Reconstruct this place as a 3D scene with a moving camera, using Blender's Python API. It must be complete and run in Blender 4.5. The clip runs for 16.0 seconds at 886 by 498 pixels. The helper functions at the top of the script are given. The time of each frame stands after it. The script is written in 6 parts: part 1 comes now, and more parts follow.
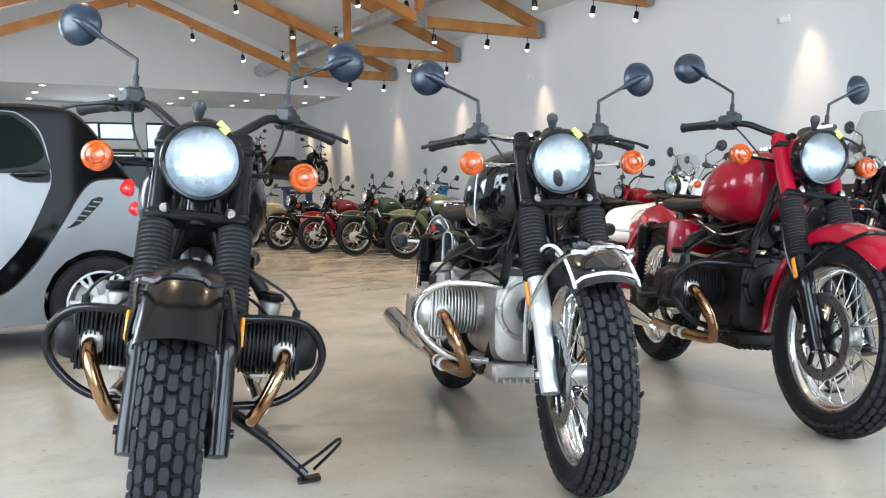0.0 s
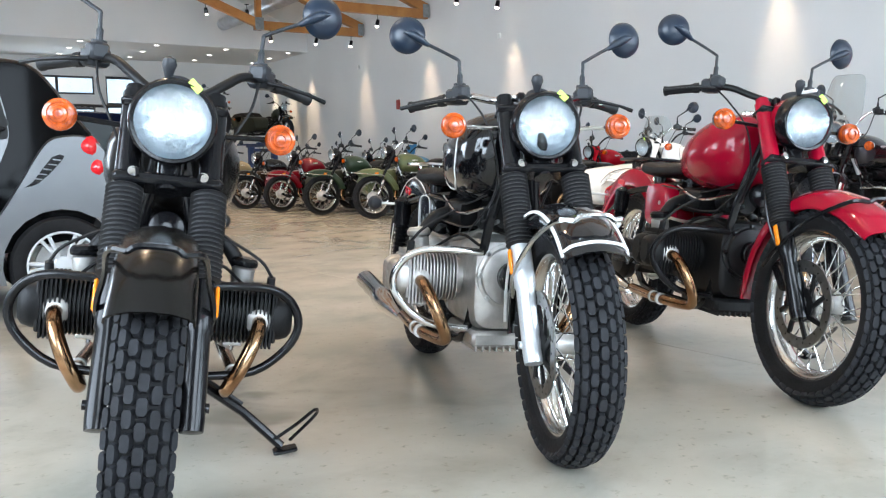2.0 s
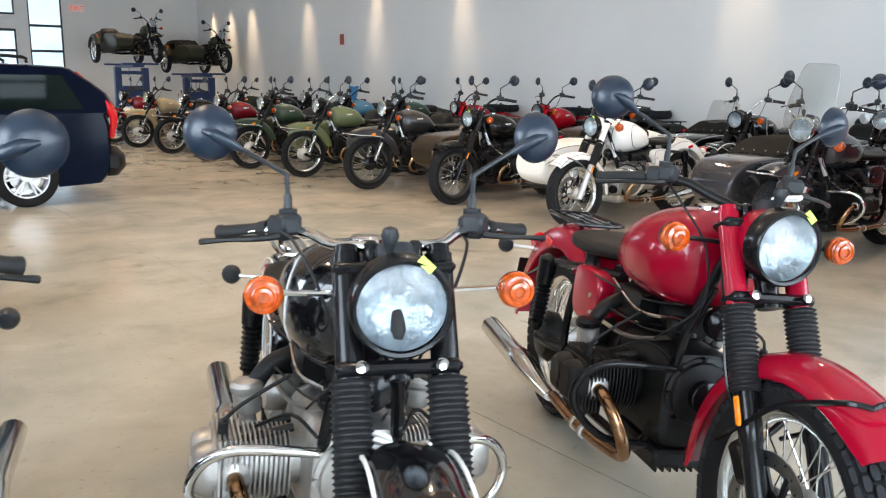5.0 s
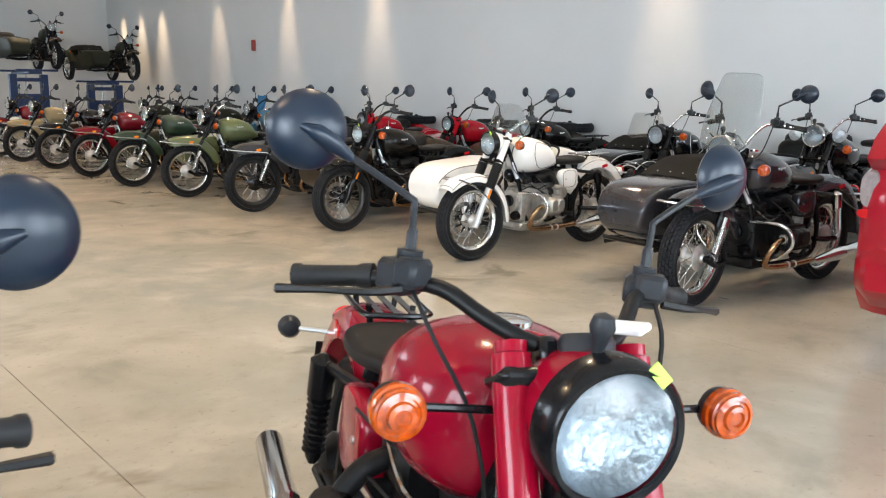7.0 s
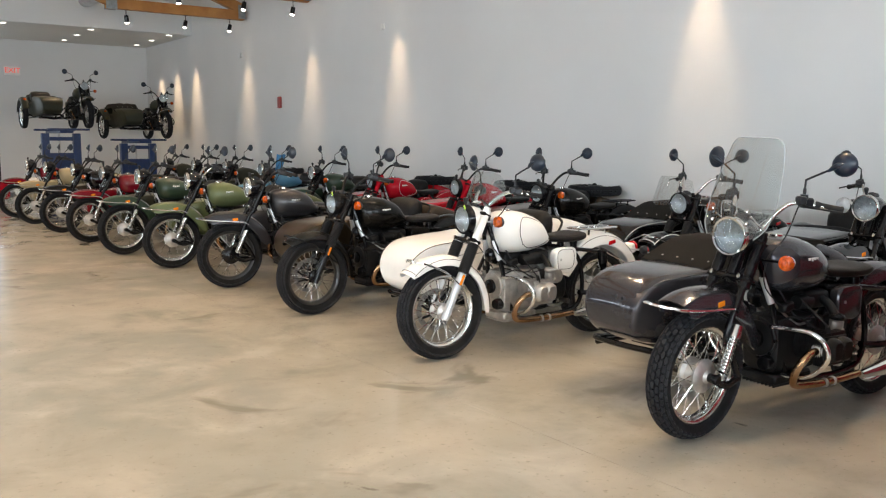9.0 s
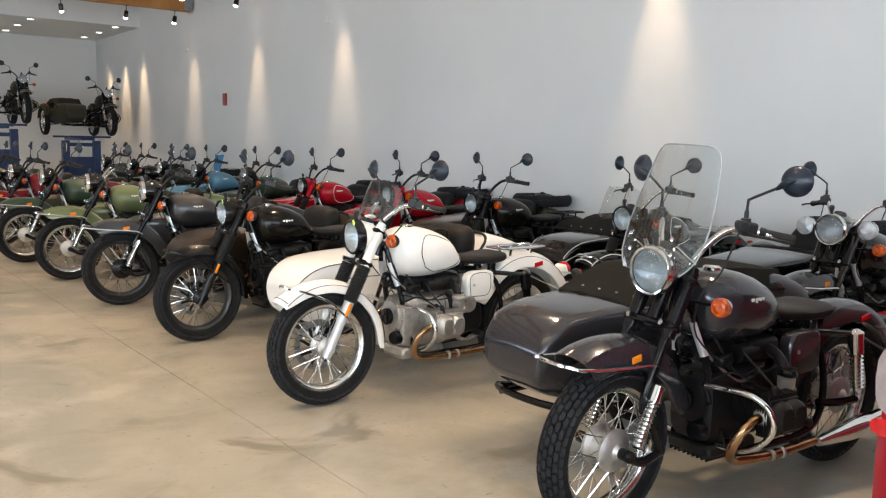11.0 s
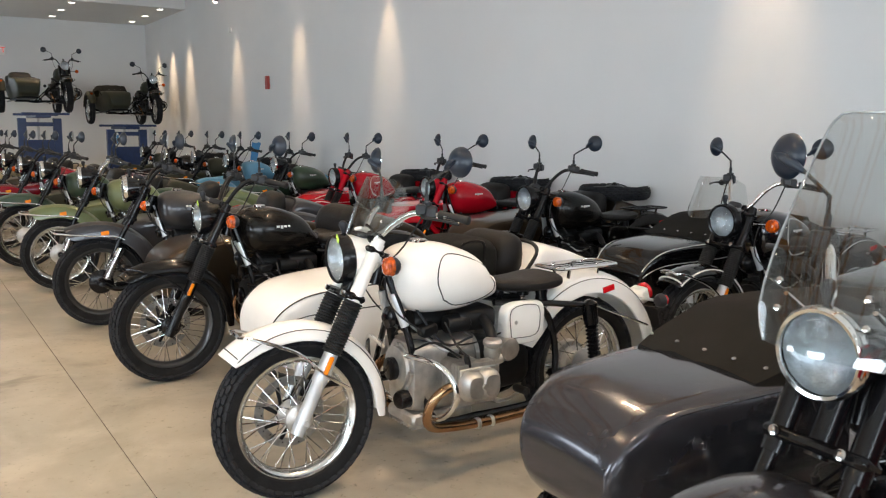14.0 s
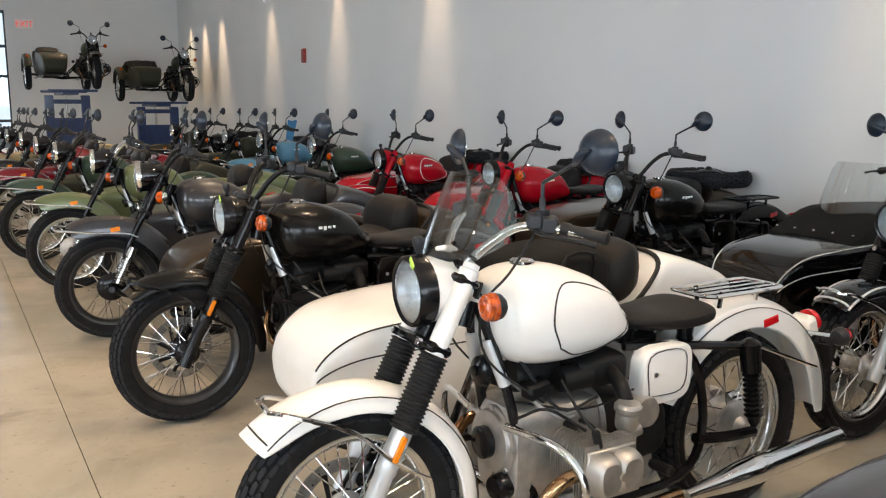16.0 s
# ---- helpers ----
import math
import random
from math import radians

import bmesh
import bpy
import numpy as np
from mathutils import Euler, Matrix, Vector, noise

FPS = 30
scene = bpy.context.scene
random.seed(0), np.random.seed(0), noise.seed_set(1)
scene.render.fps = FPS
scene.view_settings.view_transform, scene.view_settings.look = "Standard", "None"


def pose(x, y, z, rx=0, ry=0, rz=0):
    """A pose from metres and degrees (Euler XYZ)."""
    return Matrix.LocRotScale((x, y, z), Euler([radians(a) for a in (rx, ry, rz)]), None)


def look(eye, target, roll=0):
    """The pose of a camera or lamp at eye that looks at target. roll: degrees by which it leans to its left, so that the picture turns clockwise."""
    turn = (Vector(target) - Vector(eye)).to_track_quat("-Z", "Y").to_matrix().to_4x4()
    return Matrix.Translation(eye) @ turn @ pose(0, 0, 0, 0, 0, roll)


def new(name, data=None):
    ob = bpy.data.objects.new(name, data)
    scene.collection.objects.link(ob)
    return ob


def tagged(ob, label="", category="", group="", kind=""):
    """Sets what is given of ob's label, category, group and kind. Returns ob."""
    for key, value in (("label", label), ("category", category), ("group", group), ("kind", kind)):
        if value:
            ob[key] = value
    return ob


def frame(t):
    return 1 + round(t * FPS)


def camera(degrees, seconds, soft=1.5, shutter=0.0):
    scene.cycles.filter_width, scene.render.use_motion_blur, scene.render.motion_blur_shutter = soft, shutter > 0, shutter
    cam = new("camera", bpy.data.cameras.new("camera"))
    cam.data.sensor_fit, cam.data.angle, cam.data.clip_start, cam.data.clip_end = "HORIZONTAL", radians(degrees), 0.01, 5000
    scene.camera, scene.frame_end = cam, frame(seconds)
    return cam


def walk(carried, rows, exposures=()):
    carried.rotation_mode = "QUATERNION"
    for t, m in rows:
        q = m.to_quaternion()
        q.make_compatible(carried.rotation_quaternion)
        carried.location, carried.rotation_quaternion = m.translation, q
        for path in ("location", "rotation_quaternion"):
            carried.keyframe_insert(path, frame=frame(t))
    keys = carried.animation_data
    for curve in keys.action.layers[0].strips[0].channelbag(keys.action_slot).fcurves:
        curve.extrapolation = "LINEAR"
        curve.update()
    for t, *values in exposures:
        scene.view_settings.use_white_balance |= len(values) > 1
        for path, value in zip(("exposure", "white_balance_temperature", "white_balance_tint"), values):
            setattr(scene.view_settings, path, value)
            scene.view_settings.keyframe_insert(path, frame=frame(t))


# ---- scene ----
cam = camera(54.8, 16.0, soft=1.15, shutter=0.2)
PATH = [
    (0, (0.032, 0.045, 0.822), (1.089, 1.74, 0.72), -1.8),
    (0.5, (0.025, 0.054, 0.836), (1.106, 1.733, 0.73), -1.8),
    (1, (0.034, 0.046, 0.839), (1.123, 1.72, 0.732), -1.6),
    (1.5, (0.031, 0.058, 0.838), (1.139, 1.718, 0.712), -1.5),
    (2, (0.038, 0.136, 0.839), (1.156, 1.782, 0.639), -1.3),
    (2.5, (0.07, 0.278, 1.03), (1.192, 1.909, 0.75), -1.4),
    (3, (0.089, 0.349, 1.289), (1.22, 1.959, 0.932), -1.1),
    (3.2, (0.116, 0.359, 1.315), (1.237, 1.973, 0.944), -1.3),
    (5.3, (1.012, 0.819, 1.373), (2.213, 2.371, 0.986), 0.6),
    (5.5, (1.14, 0.862, 1.378), (2.355, 2.403, 0.99), 0.6),
    (6, (1.415, 0.999, 1.375), (2.663, 2.514, 0.99), 0.6),
    (6.5, (1.685, 1.166, 1.381), (2.955, 2.664, 1.004), 0.8),
    (7, (1.981, 1.291, 1.384), (3.263, 2.782, 1.02), 0.6),
    (7.5, (2.29, 1.397, 1.393), (3.56, 2.902, 1.044), 0.2),
    (8, (2.655, 1.541, 1.421), (3.89, 3.083, 1.109), 0.0),
    (8.5, (2.993, 1.63, 1.468), (4.193, 3.206, 1.191), -0.2),
    (9, (3.286, 1.75, 1.487), (4.459, 3.351, 1.24), 0.2),
    (9.5, (3.547, 1.832, 1.497), (4.726, 3.432, 1.27), 0.9),
    (10, (3.815, 1.873, 1.541), (5.013, 3.459, 1.315), 1.0),
    (10.2, (3.903, 1.916, 1.535), (5.107, 3.496, 1.308), 1.2),
    (12.3, (4.926, 2.75, 1.457), (6.119, 4.332, 1.187), 0.4),
    (12.5, (4.982, 2.804, 1.46), (6.159, 4.397, 1.187), 0.3),
    (13, (5.141, 2.932, 1.477), (6.278, 4.555, 1.206), 0.2),
    (13.5, (5.288, 3.083, 1.483), (6.389, 4.73, 1.209), 0.1),
    (14, (5.411, 3.333, 1.478), (6.48, 5.001, 1.201), 0.3),
    (14.5, (5.521, 3.566, 1.478), (6.555, 5.254, 1.19), 0.4),
    (15, (5.654, 3.824, 1.474), (6.664, 5.524, 1.171), 0.4),
    (15.5, (5.744, 4.108, 1.461), (6.74, 5.813, 1.142), 0.4),
    (16, (5.794, 4.378, 1.469), (6.79, 6.081, 1.139), 0.1),
]
walk(cam, [(t, look(eye, target, roll)) for t, eye, target, roll in PATH], exposures=[(0, 0.10, 6200, 11), (3, 0.08, 6150, 11), (5.5, 0.02, 6350, 11), (7.5, -0.02, 6450, 11), (9, -0.10, 6650, 12), (12.5, -0.08, 6500, 12), (16, -0.13, 6550, 12)])

# ---- world and light ----
WALL_X, LEFT_X, END_Y, FRONT_Y, RIDGE_X = 11.35, -2.25, 27.5, -3.2, 4.57
SOFFIT_Y, SOFFIT_Z = 23.7, 4.2

world = bpy.data.worlds.new("sky")
scene.world = world
world.use_nodes = True
wn, wl = world.node_tree.nodes, world.node_tree.links
sky = wn.new("ShaderNodeTexSky")
sky.sky_type, sky.sun_disc, sky.sun_elevation, sky.sun_rotation = "NISHITA", False, radians(32), radians(200)
wl.new(sky.outputs[0], wn["Background"].inputs[0])
wn["Background"].inputs[1].default_value = 0.12


def lamp(name, kind, m, energy, colour, size=0.1, size_y=None, spot=None, blend=0.5):
    data = bpy.data.lights.new(name, kind)
    data.energy, data.color = energy, colour
    if kind == "AREA":
        data.shape, data.size, data.size_y = "RECTANGLE", size, size_y or size
    elif kind == "SPOT":
        data.spot_size, data.spot_blend, data.shadow_soft_size = radians(spot), blend, size
    elif kind == "SUN":
        data.angle = size
    ob = new(name, data)
    ob.matrix_world = m
    return ob


WARM, DAY = (1.0, 0.73, 0.46), (0.80, 0.91, 1.0)
lamp("sun", "SUN", look((0, -10, 12), (2, 2, 0)), 0.8, (1.0, 0.96, 0.9), radians(12))
for wx in (-0.2, 4.4, 9.0):
    lamp("window_daylight", "AREA", look((wx, FRONT_Y + 0.05, 2.1), (wx, 2.2, 0.0)), 330, DAY, 3.6, 2.6)
for wy in (2.0, 9.0, 16.0):
    lamp("side_window_daylight", "AREA", look((LEFT_X + 0.05, wy, 2.0), (4, wy, 1.3)), 290, DAY, 3.0, 2.4)
lamp("end_window_daylight", "AREA", look((5.0, END_Y - 0.1, 2.6), (5.0, 20, 1.4)), 60, DAY, 2.6, 2.2)
TRUSS_Y = (4.7, 7.85, 10.95, 14.03, 17.13, 20.25)
for ty in TRUSS_Y:
    lamp("track_light", "SPOT", look((8.2, ty, 4.1), (7.2, ty, 0)), 300, WARM, 0.06, spot=110, blend=0.8)
    lamp("track_light", "SPOT", look((4.6, ty, 4.9), (4.4, ty, 0)), 260, WARM, 0.06, spot=115, blend=0.8)
for ty in TRUSS_Y[:4]:
    lamp("track_light", "SPOT", look((0.95, ty, 4.1), (1.9, ty, 0)), 220, WARM, 0.06, spot=110, blend=0.8)
for ty in (7.85, 14.03, 17.13, 20.25):
    lamp("wall_washer", "SPOT", look((10.98, ty, 4.12), (11.33, ty, 0.9)), 400, WARM, 0.05, spot=35, blend=1.0)
for ty in (23.5, 24.9, 26.2):
    lamp("recessed_downlight", "SPOT", look((11.0, ty, 4.15), (11.33, ty, 0.9)), 430, WARM, 0.05, spot=36, blend=1.0)
lamp("recessed_downlight", "SPOT", look((8.5, 24.6, 4.15), (8.5, 24.7, 0)), 150, WARM, 0.05, spot=120, blend=0.8)

# ---- materials ----


def make_material(name, colour, rough=0.5, metal=0.0, coat=0.0, vary=0.12, scale=9.0, bump=0.0, bump_scale=60.0, emit=0.0, alpha=1.0, trans=0.0, flake=0.0, dirt=None, random_tint=0.0, spec=0.5):
    m = bpy.data.materials.new(name)
    m.use_nodes = True
    n, l = m.node_tree.nodes, m.node_tree.links
    p = n["Principled BSDF"]
    p.inputs["Roughness"].default_value, p.inputs["Metallic"].default_value = rough, metal
    p.inputs["Coat Weight"].default_value, p.inputs["Coat Roughness"].default_value = coat, 0.06
    p.inputs["Specular IOR Level"].default_value = spec
    p.inputs["Transmission Weight"].default_value, p.inputs["Alpha"].default_value = trans, alpha
    co = n.new("ShaderNodeTexCoord")
    big, fine = n.new("ShaderNodeTexNoise"), n.new("ShaderNodeTexNoise")
    big.inputs["Scale"].default_value, big.inputs["Detail"].default_value = scale, 5
    fine.inputs["Scale"].default_value, fine.inputs["Detail"].default_value = bump_scale, 6
    for t in (big, fine):
        l.new(co.outputs["Object"], t.inputs["Vector"])
    ramp = n.new("ShaderNodeValToRGB")
    ramp.color_ramp.elements[0].position, ramp.color_ramp.elements[1].position = 0.3, 0.72
    dark = dirt or tuple(c * (1 - vary) for c in colour)
    ramp.color_ramp.elements[0].color, ramp.color_ramp.elements[1].color = (*dark, 1), (*[min(1, c * (1 + vary * 0.4)) for c in colour], 1)
    l.new(big.outputs[0], ramp.inputs[0])
    out = ramp.outputs[0]
    if random_tint:
        info, hsv, ma = n.new("ShaderNodeObjectInfo"), n.new("ShaderNodeHueSaturation"), n.new("ShaderNodeMapRange")
        ma.inputs[3].default_value, ma.inputs[4].default_value = 1 - random_tint, 1 + random_tint
        l.new(info.outputs["Random"], ma.inputs[0])
        l.new(ma.outputs[0], hsv.inputs["Value"])
        l.new(out, hsv.inputs["Color"])
        out = hsv.outputs[0]
    l.new(out, p.inputs["Base Color"])
    mr = n.new("ShaderNodeMapRange")
    mr.inputs[3].default_value, mr.inputs[4].default_value = (max(0.29, rough * 0.8), min(1, rough * 1.25)) if rough >= 0.27 else (max(0.02, rough * 0.8), min(0.255, rough * 1.25))
    l.new(fine.outputs[0], mr.inputs[0])
    l.new(mr.outputs[0], p.inputs["Roughness"])
    if flake:
        vor, mx = n.new("ShaderNodeTexNoise"), n.new("ShaderNodeMapRange")
        vor.inputs["Scale"].default_value = 30
        l.new(co.outputs["Object"], vor.inputs["Vector"])
        mx.inputs[3].default_value, mx.inputs[4].default_value = flake * 0.88, flake
        l.new(vor.outputs[0], mx.inputs[0])
        l.new(mx.outputs[0], p.inputs["Metallic"])
    if bump:
        b = n.new("ShaderNodeBump")
        b.inputs["Strength"].default_value, b.inputs["Distance"].default_value = bump, 0.002
        l.new(fine.outputs[0], b.inputs["Height"])
        l.new(b.outputs[0], p.inputs["Normal"])
    if emit:
        p.inputs["Emission Color"].default_value, p.inputs["Emission Strength"].default_value = (*colour, 1), emit
    return m


def paint(name, c, flake=0.0, rough=0.28, coat=0.9, spec=0.3):
    return make_material(name, c, rough, 0, coat * 0.6, 0.07, 5, flake=flake, bump=0.012, bump_scale=220, spec=spec)


TYRE = make_material("tyre_rubber", (0.011, 0.011, 0.012), 0.72, vary=0.4, scale=14, bump=0.35, bump_scale=160, spec=0.2)
TREAD = make_material("tread_rubber", (0.017, 0.018, 0.021), 0.68, vary=0.4, scale=18, bump=0.3, bump_scale=160, spec=0.25)
DISC_STEEL = make_material("brake_disc_steel", (0.30, 0.30, 0.29), 0.36, 1.0, vary=0.3, scale=40, bump=0.1)
RUBBER = make_material("black_rubber", (0.018, 0.018, 0.019), 0.55, vary=0.3, bump=0.15, bump_scale=140, spec=0.25)
PLASTIC = make_material("black_plastic", (0.022, 0.024, 0.028), 0.38, vary=0.25, bump=0.1, bump_scale=260, spec=0.3)
# black mirror plastic; the blue it reflects from the sky is in its base colour
MIRROR_SHELL = make_material("mirror_shell_plastic_sky_tint", (0.009, 0.018, 0.034), 0.28, vary=0.2, bump=0.06, bump_scale=260)
BLACK_METAL = make_material("black_enamel", (0.006, 0.006, 0.007), 0.22, coat=0.15, vary=0.2, spec=0.22)
BLACK_MATTE = make_material("satin_black_enamel", (0.007, 0.007, 0.0075), 0.42, vary=0.3, bump=0.06, bump_scale=120, spec=0.25)
CHROME = make_material("chrome", (0.78, 0.78, 0.77), 0.09, 1.0, vary=0.06)
STEEL = make_material("brushed_steel", (0.55, 0.55, 0.54), 0.3, 1.0, vary=0.2, bump=0.08)
ALLOY = make_material("cast_alloy", (0.54, 0.525, 0.50), 0.42, 0.85, vary=0.3, scale=18, bump=0.35, bump_scale=180)
SILVER = make_material("silver_enamel", (0.62, 0.64, 0.66), 0.3, 0.45, 0.4, vary=0.08)
HEAT = make_material("heat_tinted_steel", (0.50, 0.33, 0.19), 0.2, 1.0, vary=0.0, scale=9, dirt=(0.27, 0.115, 0.045))
ENGINE_BLACK = make_material("engine_black", (0.009, 0.009, 0.0095), 0.45, 0.1, vary=0.4, scale=20, bump=0.3, bump_scale=160, spec=0.25)
LEATHER = make_material("seat_vinyl", (0.009, 0.008, 0.0075), 0.5, vary=0.3, scale=12, bump=0.4, bump_scale=230, spec=0.25)
TAN_LEATHER = make_material("tan_seat_vinyl", (0.16, 0.13, 0.085), 0.6, vary=0.3, scale=12, bump=0.4, bump_scale=230)
CANVAS = make_material("black_canvas", (0.012, 0.0115, 0.0105), 0.85, vary=0.3, scale=6, bump=0.5, bump_scale=320, spec=0.15)
AMBER = make_material("amber_lens", (0.80, 0.115, 0.003), 0.09, coat=0.8, vary=0.6, scale=55, bump=0.5, bump_scale=90, trans=0.3)
AMBER_MARK = make_material("amber_reflector", (0.90, 0.25, 0.008), 0.2, coat=0.5, vary=0.15, scale=60)
RED_LENS = make_material("red_lens", (0.62, 0.01, 0.015), 0.12, coat=0.6, vary=0.25, scale=40)
LIME = make_material("lime_tape", (0.55, 0.85, 0.12), 0.6, vary=0.1)
WHITE_MARK = make_material("white_decal", (0.8, 0.8, 0.78), 0.4, vary=0.05)
PAPER = make_material("paper_tag", (0.8, 0.8, 0.78), 0.8, vary=0.05)
STRIPE_BLACK = make_material("black_pinstripe", (0.02, 0.02, 0.02), 0.35)
BLACK_RIM = make_material("black_rim", (0.02, 0.02, 0.02), 0.3, coat=0.4)
RIM_ALLOY = make_material("polished_rim", (0.72, 0.72, 0.7), 0.2, 1.0, vary=0.12)
REFLECT = make_material("headlamp_reflector", (0.58, 0.61, 0.64), 0.29, 1.0, vary=0.3, scale=26, bump=1.0, bump_scale=34)
REFLECT.node_tree.nodes["Bump"].inputs["Distance"].default_value = 0.012
BLUE_LIFT = make_material("blue_lift_paint", (0.012, 0.035, 0.12), 0.4, coat=0.2, vary=0.25, bump=0.1)


def lens_glass(name, rough=0.03, ribs=0.0, tint=(1, 1, 1), floor_gloss=0.05):
    m = bpy.data.materials.new(name)
    m.use_nodes = True
    n, l = m.node_tree.nodes, m.node_tree.links
    n.remove(n["Principled BSDF"])
    mix, clear, gloss, fr = n.new("ShaderNodeMixShader"), n.new("ShaderNodeBsdfTransparent"), n.new("ShaderNodeBsdfGlossy"), n.new("ShaderNodeLayerWeight")
    clear.inputs[0].default_value = (*tint, 1)
    gloss.inputs["Roughness"].default_value = rough
    fr.inputs[0].default_value = 0.5
    power, span = n.new("ShaderNodeMath"), n.new("ShaderNodeMapRange")
    power.operation, power.inputs[1].default_value = "POWER", 4.0
    span.inputs[3].default_value, span.inputs[4].default_value = floor_gloss, 0.75
    l.new(fr.outputs["Facing"], power.inputs[0])
    l.new(power.outputs[0], span.inputs[0])
    l.new(span.outputs[0], mix.inputs[0])
    l.new(clear.outputs[0], mix.inputs[1])
    l.new(gloss.outputs[0], mix.inputs[2])
    l.new(mix.outputs[0], n["Material Output"].inputs[0])
    if ribs:
        co, wave, b = n.new("ShaderNodeTexCoord"), n.new("ShaderNodeTexWave"), n.new("ShaderNodeBump")
        wave.bands_direction, wave.inputs["Scale"].default_value = "Y", ribs
        b.inputs["Strength"].default_value, b.inputs["Distance"].default_value = 0.6, 0.003
        l.new(co.outputs["Object"], wave.inputs["Vector"])
        l.new(wave.outputs[0], b.inputs["Height"])
        l.new(b.outputs[0], gloss.inputs["Normal"])
    return m


LENS = lens_glass("headlamp_glass", 0.12, 150, (0.88, 0.94, 0.97), 0.16)
SCREEN = lens_glass("windshield_acrylic", 0.015, 0, (0.90, 0.92, 0.92), 0.09)
PANE = lens_glass("window_glass", 0.01, 0, (0.95, 0.98, 0.98))
CAR_GLASS = lens_glass("car_glass", 0.02, 0, (0.22, 0.27, 0.26))
ACRYLIC_EDGE = make_material("acrylic_edge", (0.62, 0.66, 0.67), 0.25, vary=0.1, trans=0.4)
MIRROR_GLASS = make_material("mirror_glass", (0.85, 0.87, 0.88), 0.02, 1.0, vary=0)

# ---- mesh helpers ----


def smooth_path(pts, steps=6):
    """A Catmull-Rom curve through the points."""
    p = [Vector(q) for q in pts]
    p = [2 * p[0] - p[1], *p, 2 * p[-1] - p[-2]]
    out = []
    for i in range(1, len(p) - 2):
        a, b, c, d = p[i - 1:i + 3]
        for k in range(steps):
            t = k / steps
            out.append(0.5 * (2 * b + (c - a) * t + (2 * a - 5 * b + 4 * c - d) * t * t + (3 * b - a - 3 * c + d) * t ** 3))
    return out + [p[-2]]


def rings(bm, loops, closed=True, caps=True):
    vs = [[bm.verts.new(v) for v in loop] for loop in loops]
    for a, b in zip(vs, vs[1:]):
        k = len(a)
        for i in range(k if closed else k - 1):
            bm.faces.new((a[i], a[(i + 1) % k], b[(i + 1) % k], b[i]))
    if caps and closed:
        bm.faces.new(vs[0][::-1])
        bm.faces.new(vs[-1])
    return vs


def tube(bm, pts, r, seg=8, smooth=6, radii=None):
    path = smooth_path(pts, smooth) if smooth else [Vector(p) for p in pts]
    loops, up = [], None
    for i, p in enumerate(path):
        d = (path[min(i + 1, len(path) - 1)] - path[max(i - 1, 0)]).normalized()
        if up is None:
            up = d.orthogonal().normalized()
        up = (up - d * up.dot(d)).normalized()
        side = d.cross(up)
        rr = r if radii is None else float(np.interp(i / (len(path) - 1), np.linspace(0, 1, len(radii)), radii))
        loops.append([p + rr * (math.cos(a) * up + math.sin(a) * side) for a in (2 * math.pi * k / seg for k in range(seg))])
    rings(bm, loops)


def lathe(bm, profile, at=(0, 0, 0), axis=(0, 1, 0), seg=32, closed=False, caps=True):
    """profile: (radius, along) pairs round the axis."""
    ax = Vector(axis).normalized()
    u = ax.orthogonal().normalized()
    v = ax.cross(u)
    at = Vector(at)
    cols = []
    for k in range(seg):
        a = 2 * math.pi * k / seg
        w = math.cos(a) * u + math.sin(a) * v
        cols.append([bm.verts.new(at + r * w + h * ax) for r, h in profile])
    n = len(profile)
    for k in range(seg):
        a, b = cols[k], cols[(k + 1) % seg]
        for i in range(n if closed else n - 1):
            j = (i + 1) % n
            bm.faces.new((a[i], b[i], b[j], a[j]))
    if not closed and caps:
        for i, flip in ((0, False), (n - 1, True)):
            if profile[i][0] > 1e-4:
                loop = [c[i] for c in cols]
                bm.faces.new(loop[::-1] if flip else loop)
    bmesh.ops.remove_doubles(bm, verts=bm.verts, dist=1e-5) if any(r < 1e-4 for r, _ in profile) else None


def box(bm, size, m=None, bevel=0.0):
    made = bmesh.ops.create_cube(bm, size=1.0, matrix=(m or Matrix()) @ Matrix.Diagonal((*size, 1)))["verts"]
    if bevel:
        edges = list({e for v in made for e in v.link_edges})
        bmesh.ops.bevel(bm, geom=edges, offset=bevel, segments=1, affect="EDGES", profile=0.5)


def beam(bm, a, b, w, h, bevel=0.0):
    """A straight squared bar from a to b; w across, h in the upright plane."""
    a, b = Vector(a), Vector(b)
    d = b - a
    m = Matrix.Translation((a + b) / 2) @ d.to_track_quat("X", "Z").to_matrix().to_4x4()
    box(bm, (d.length, w, h), m, bevel)


def oval(cx, cy, cz, hw, hh, n=20, power=2.5, axis="x"):
    """A superellipse loop across the x axis."""
    out = []
    for k in range(n):
        a = 2 * math.pi * k / n
        c, s = math.cos(a), math.sin(a)
        out.append(Vector((cx, cy + hw * math.copysign(abs(c) ** (2 / power), c), cz + hh * math.copysign(abs(s) ** (2 / power), s))))
    return out


def loft(bm, sections, n=20, power=2.5, y0=0.0):
    """sections: (x, low, high, half width)."""
    rings(bm, [oval(x, y0, (lo + hi) / 2, hw, (hi - lo) / 2, n, power) for x, lo, hi, hw in sections])


def dense(sections, steps=4):
    """Rounds a row of sections by a curve through them."""
    a = [Vector((s[0], s[1], s[2])) for s in sections]
    b = [Vector((s[3], 0, 0)) for s in sections]
    return [(p.x, p.y, p.z, max(0.003, q.x)) for p, q in zip(smooth_path(a, steps), smooth_path(b, steps))]


MESHES = {}


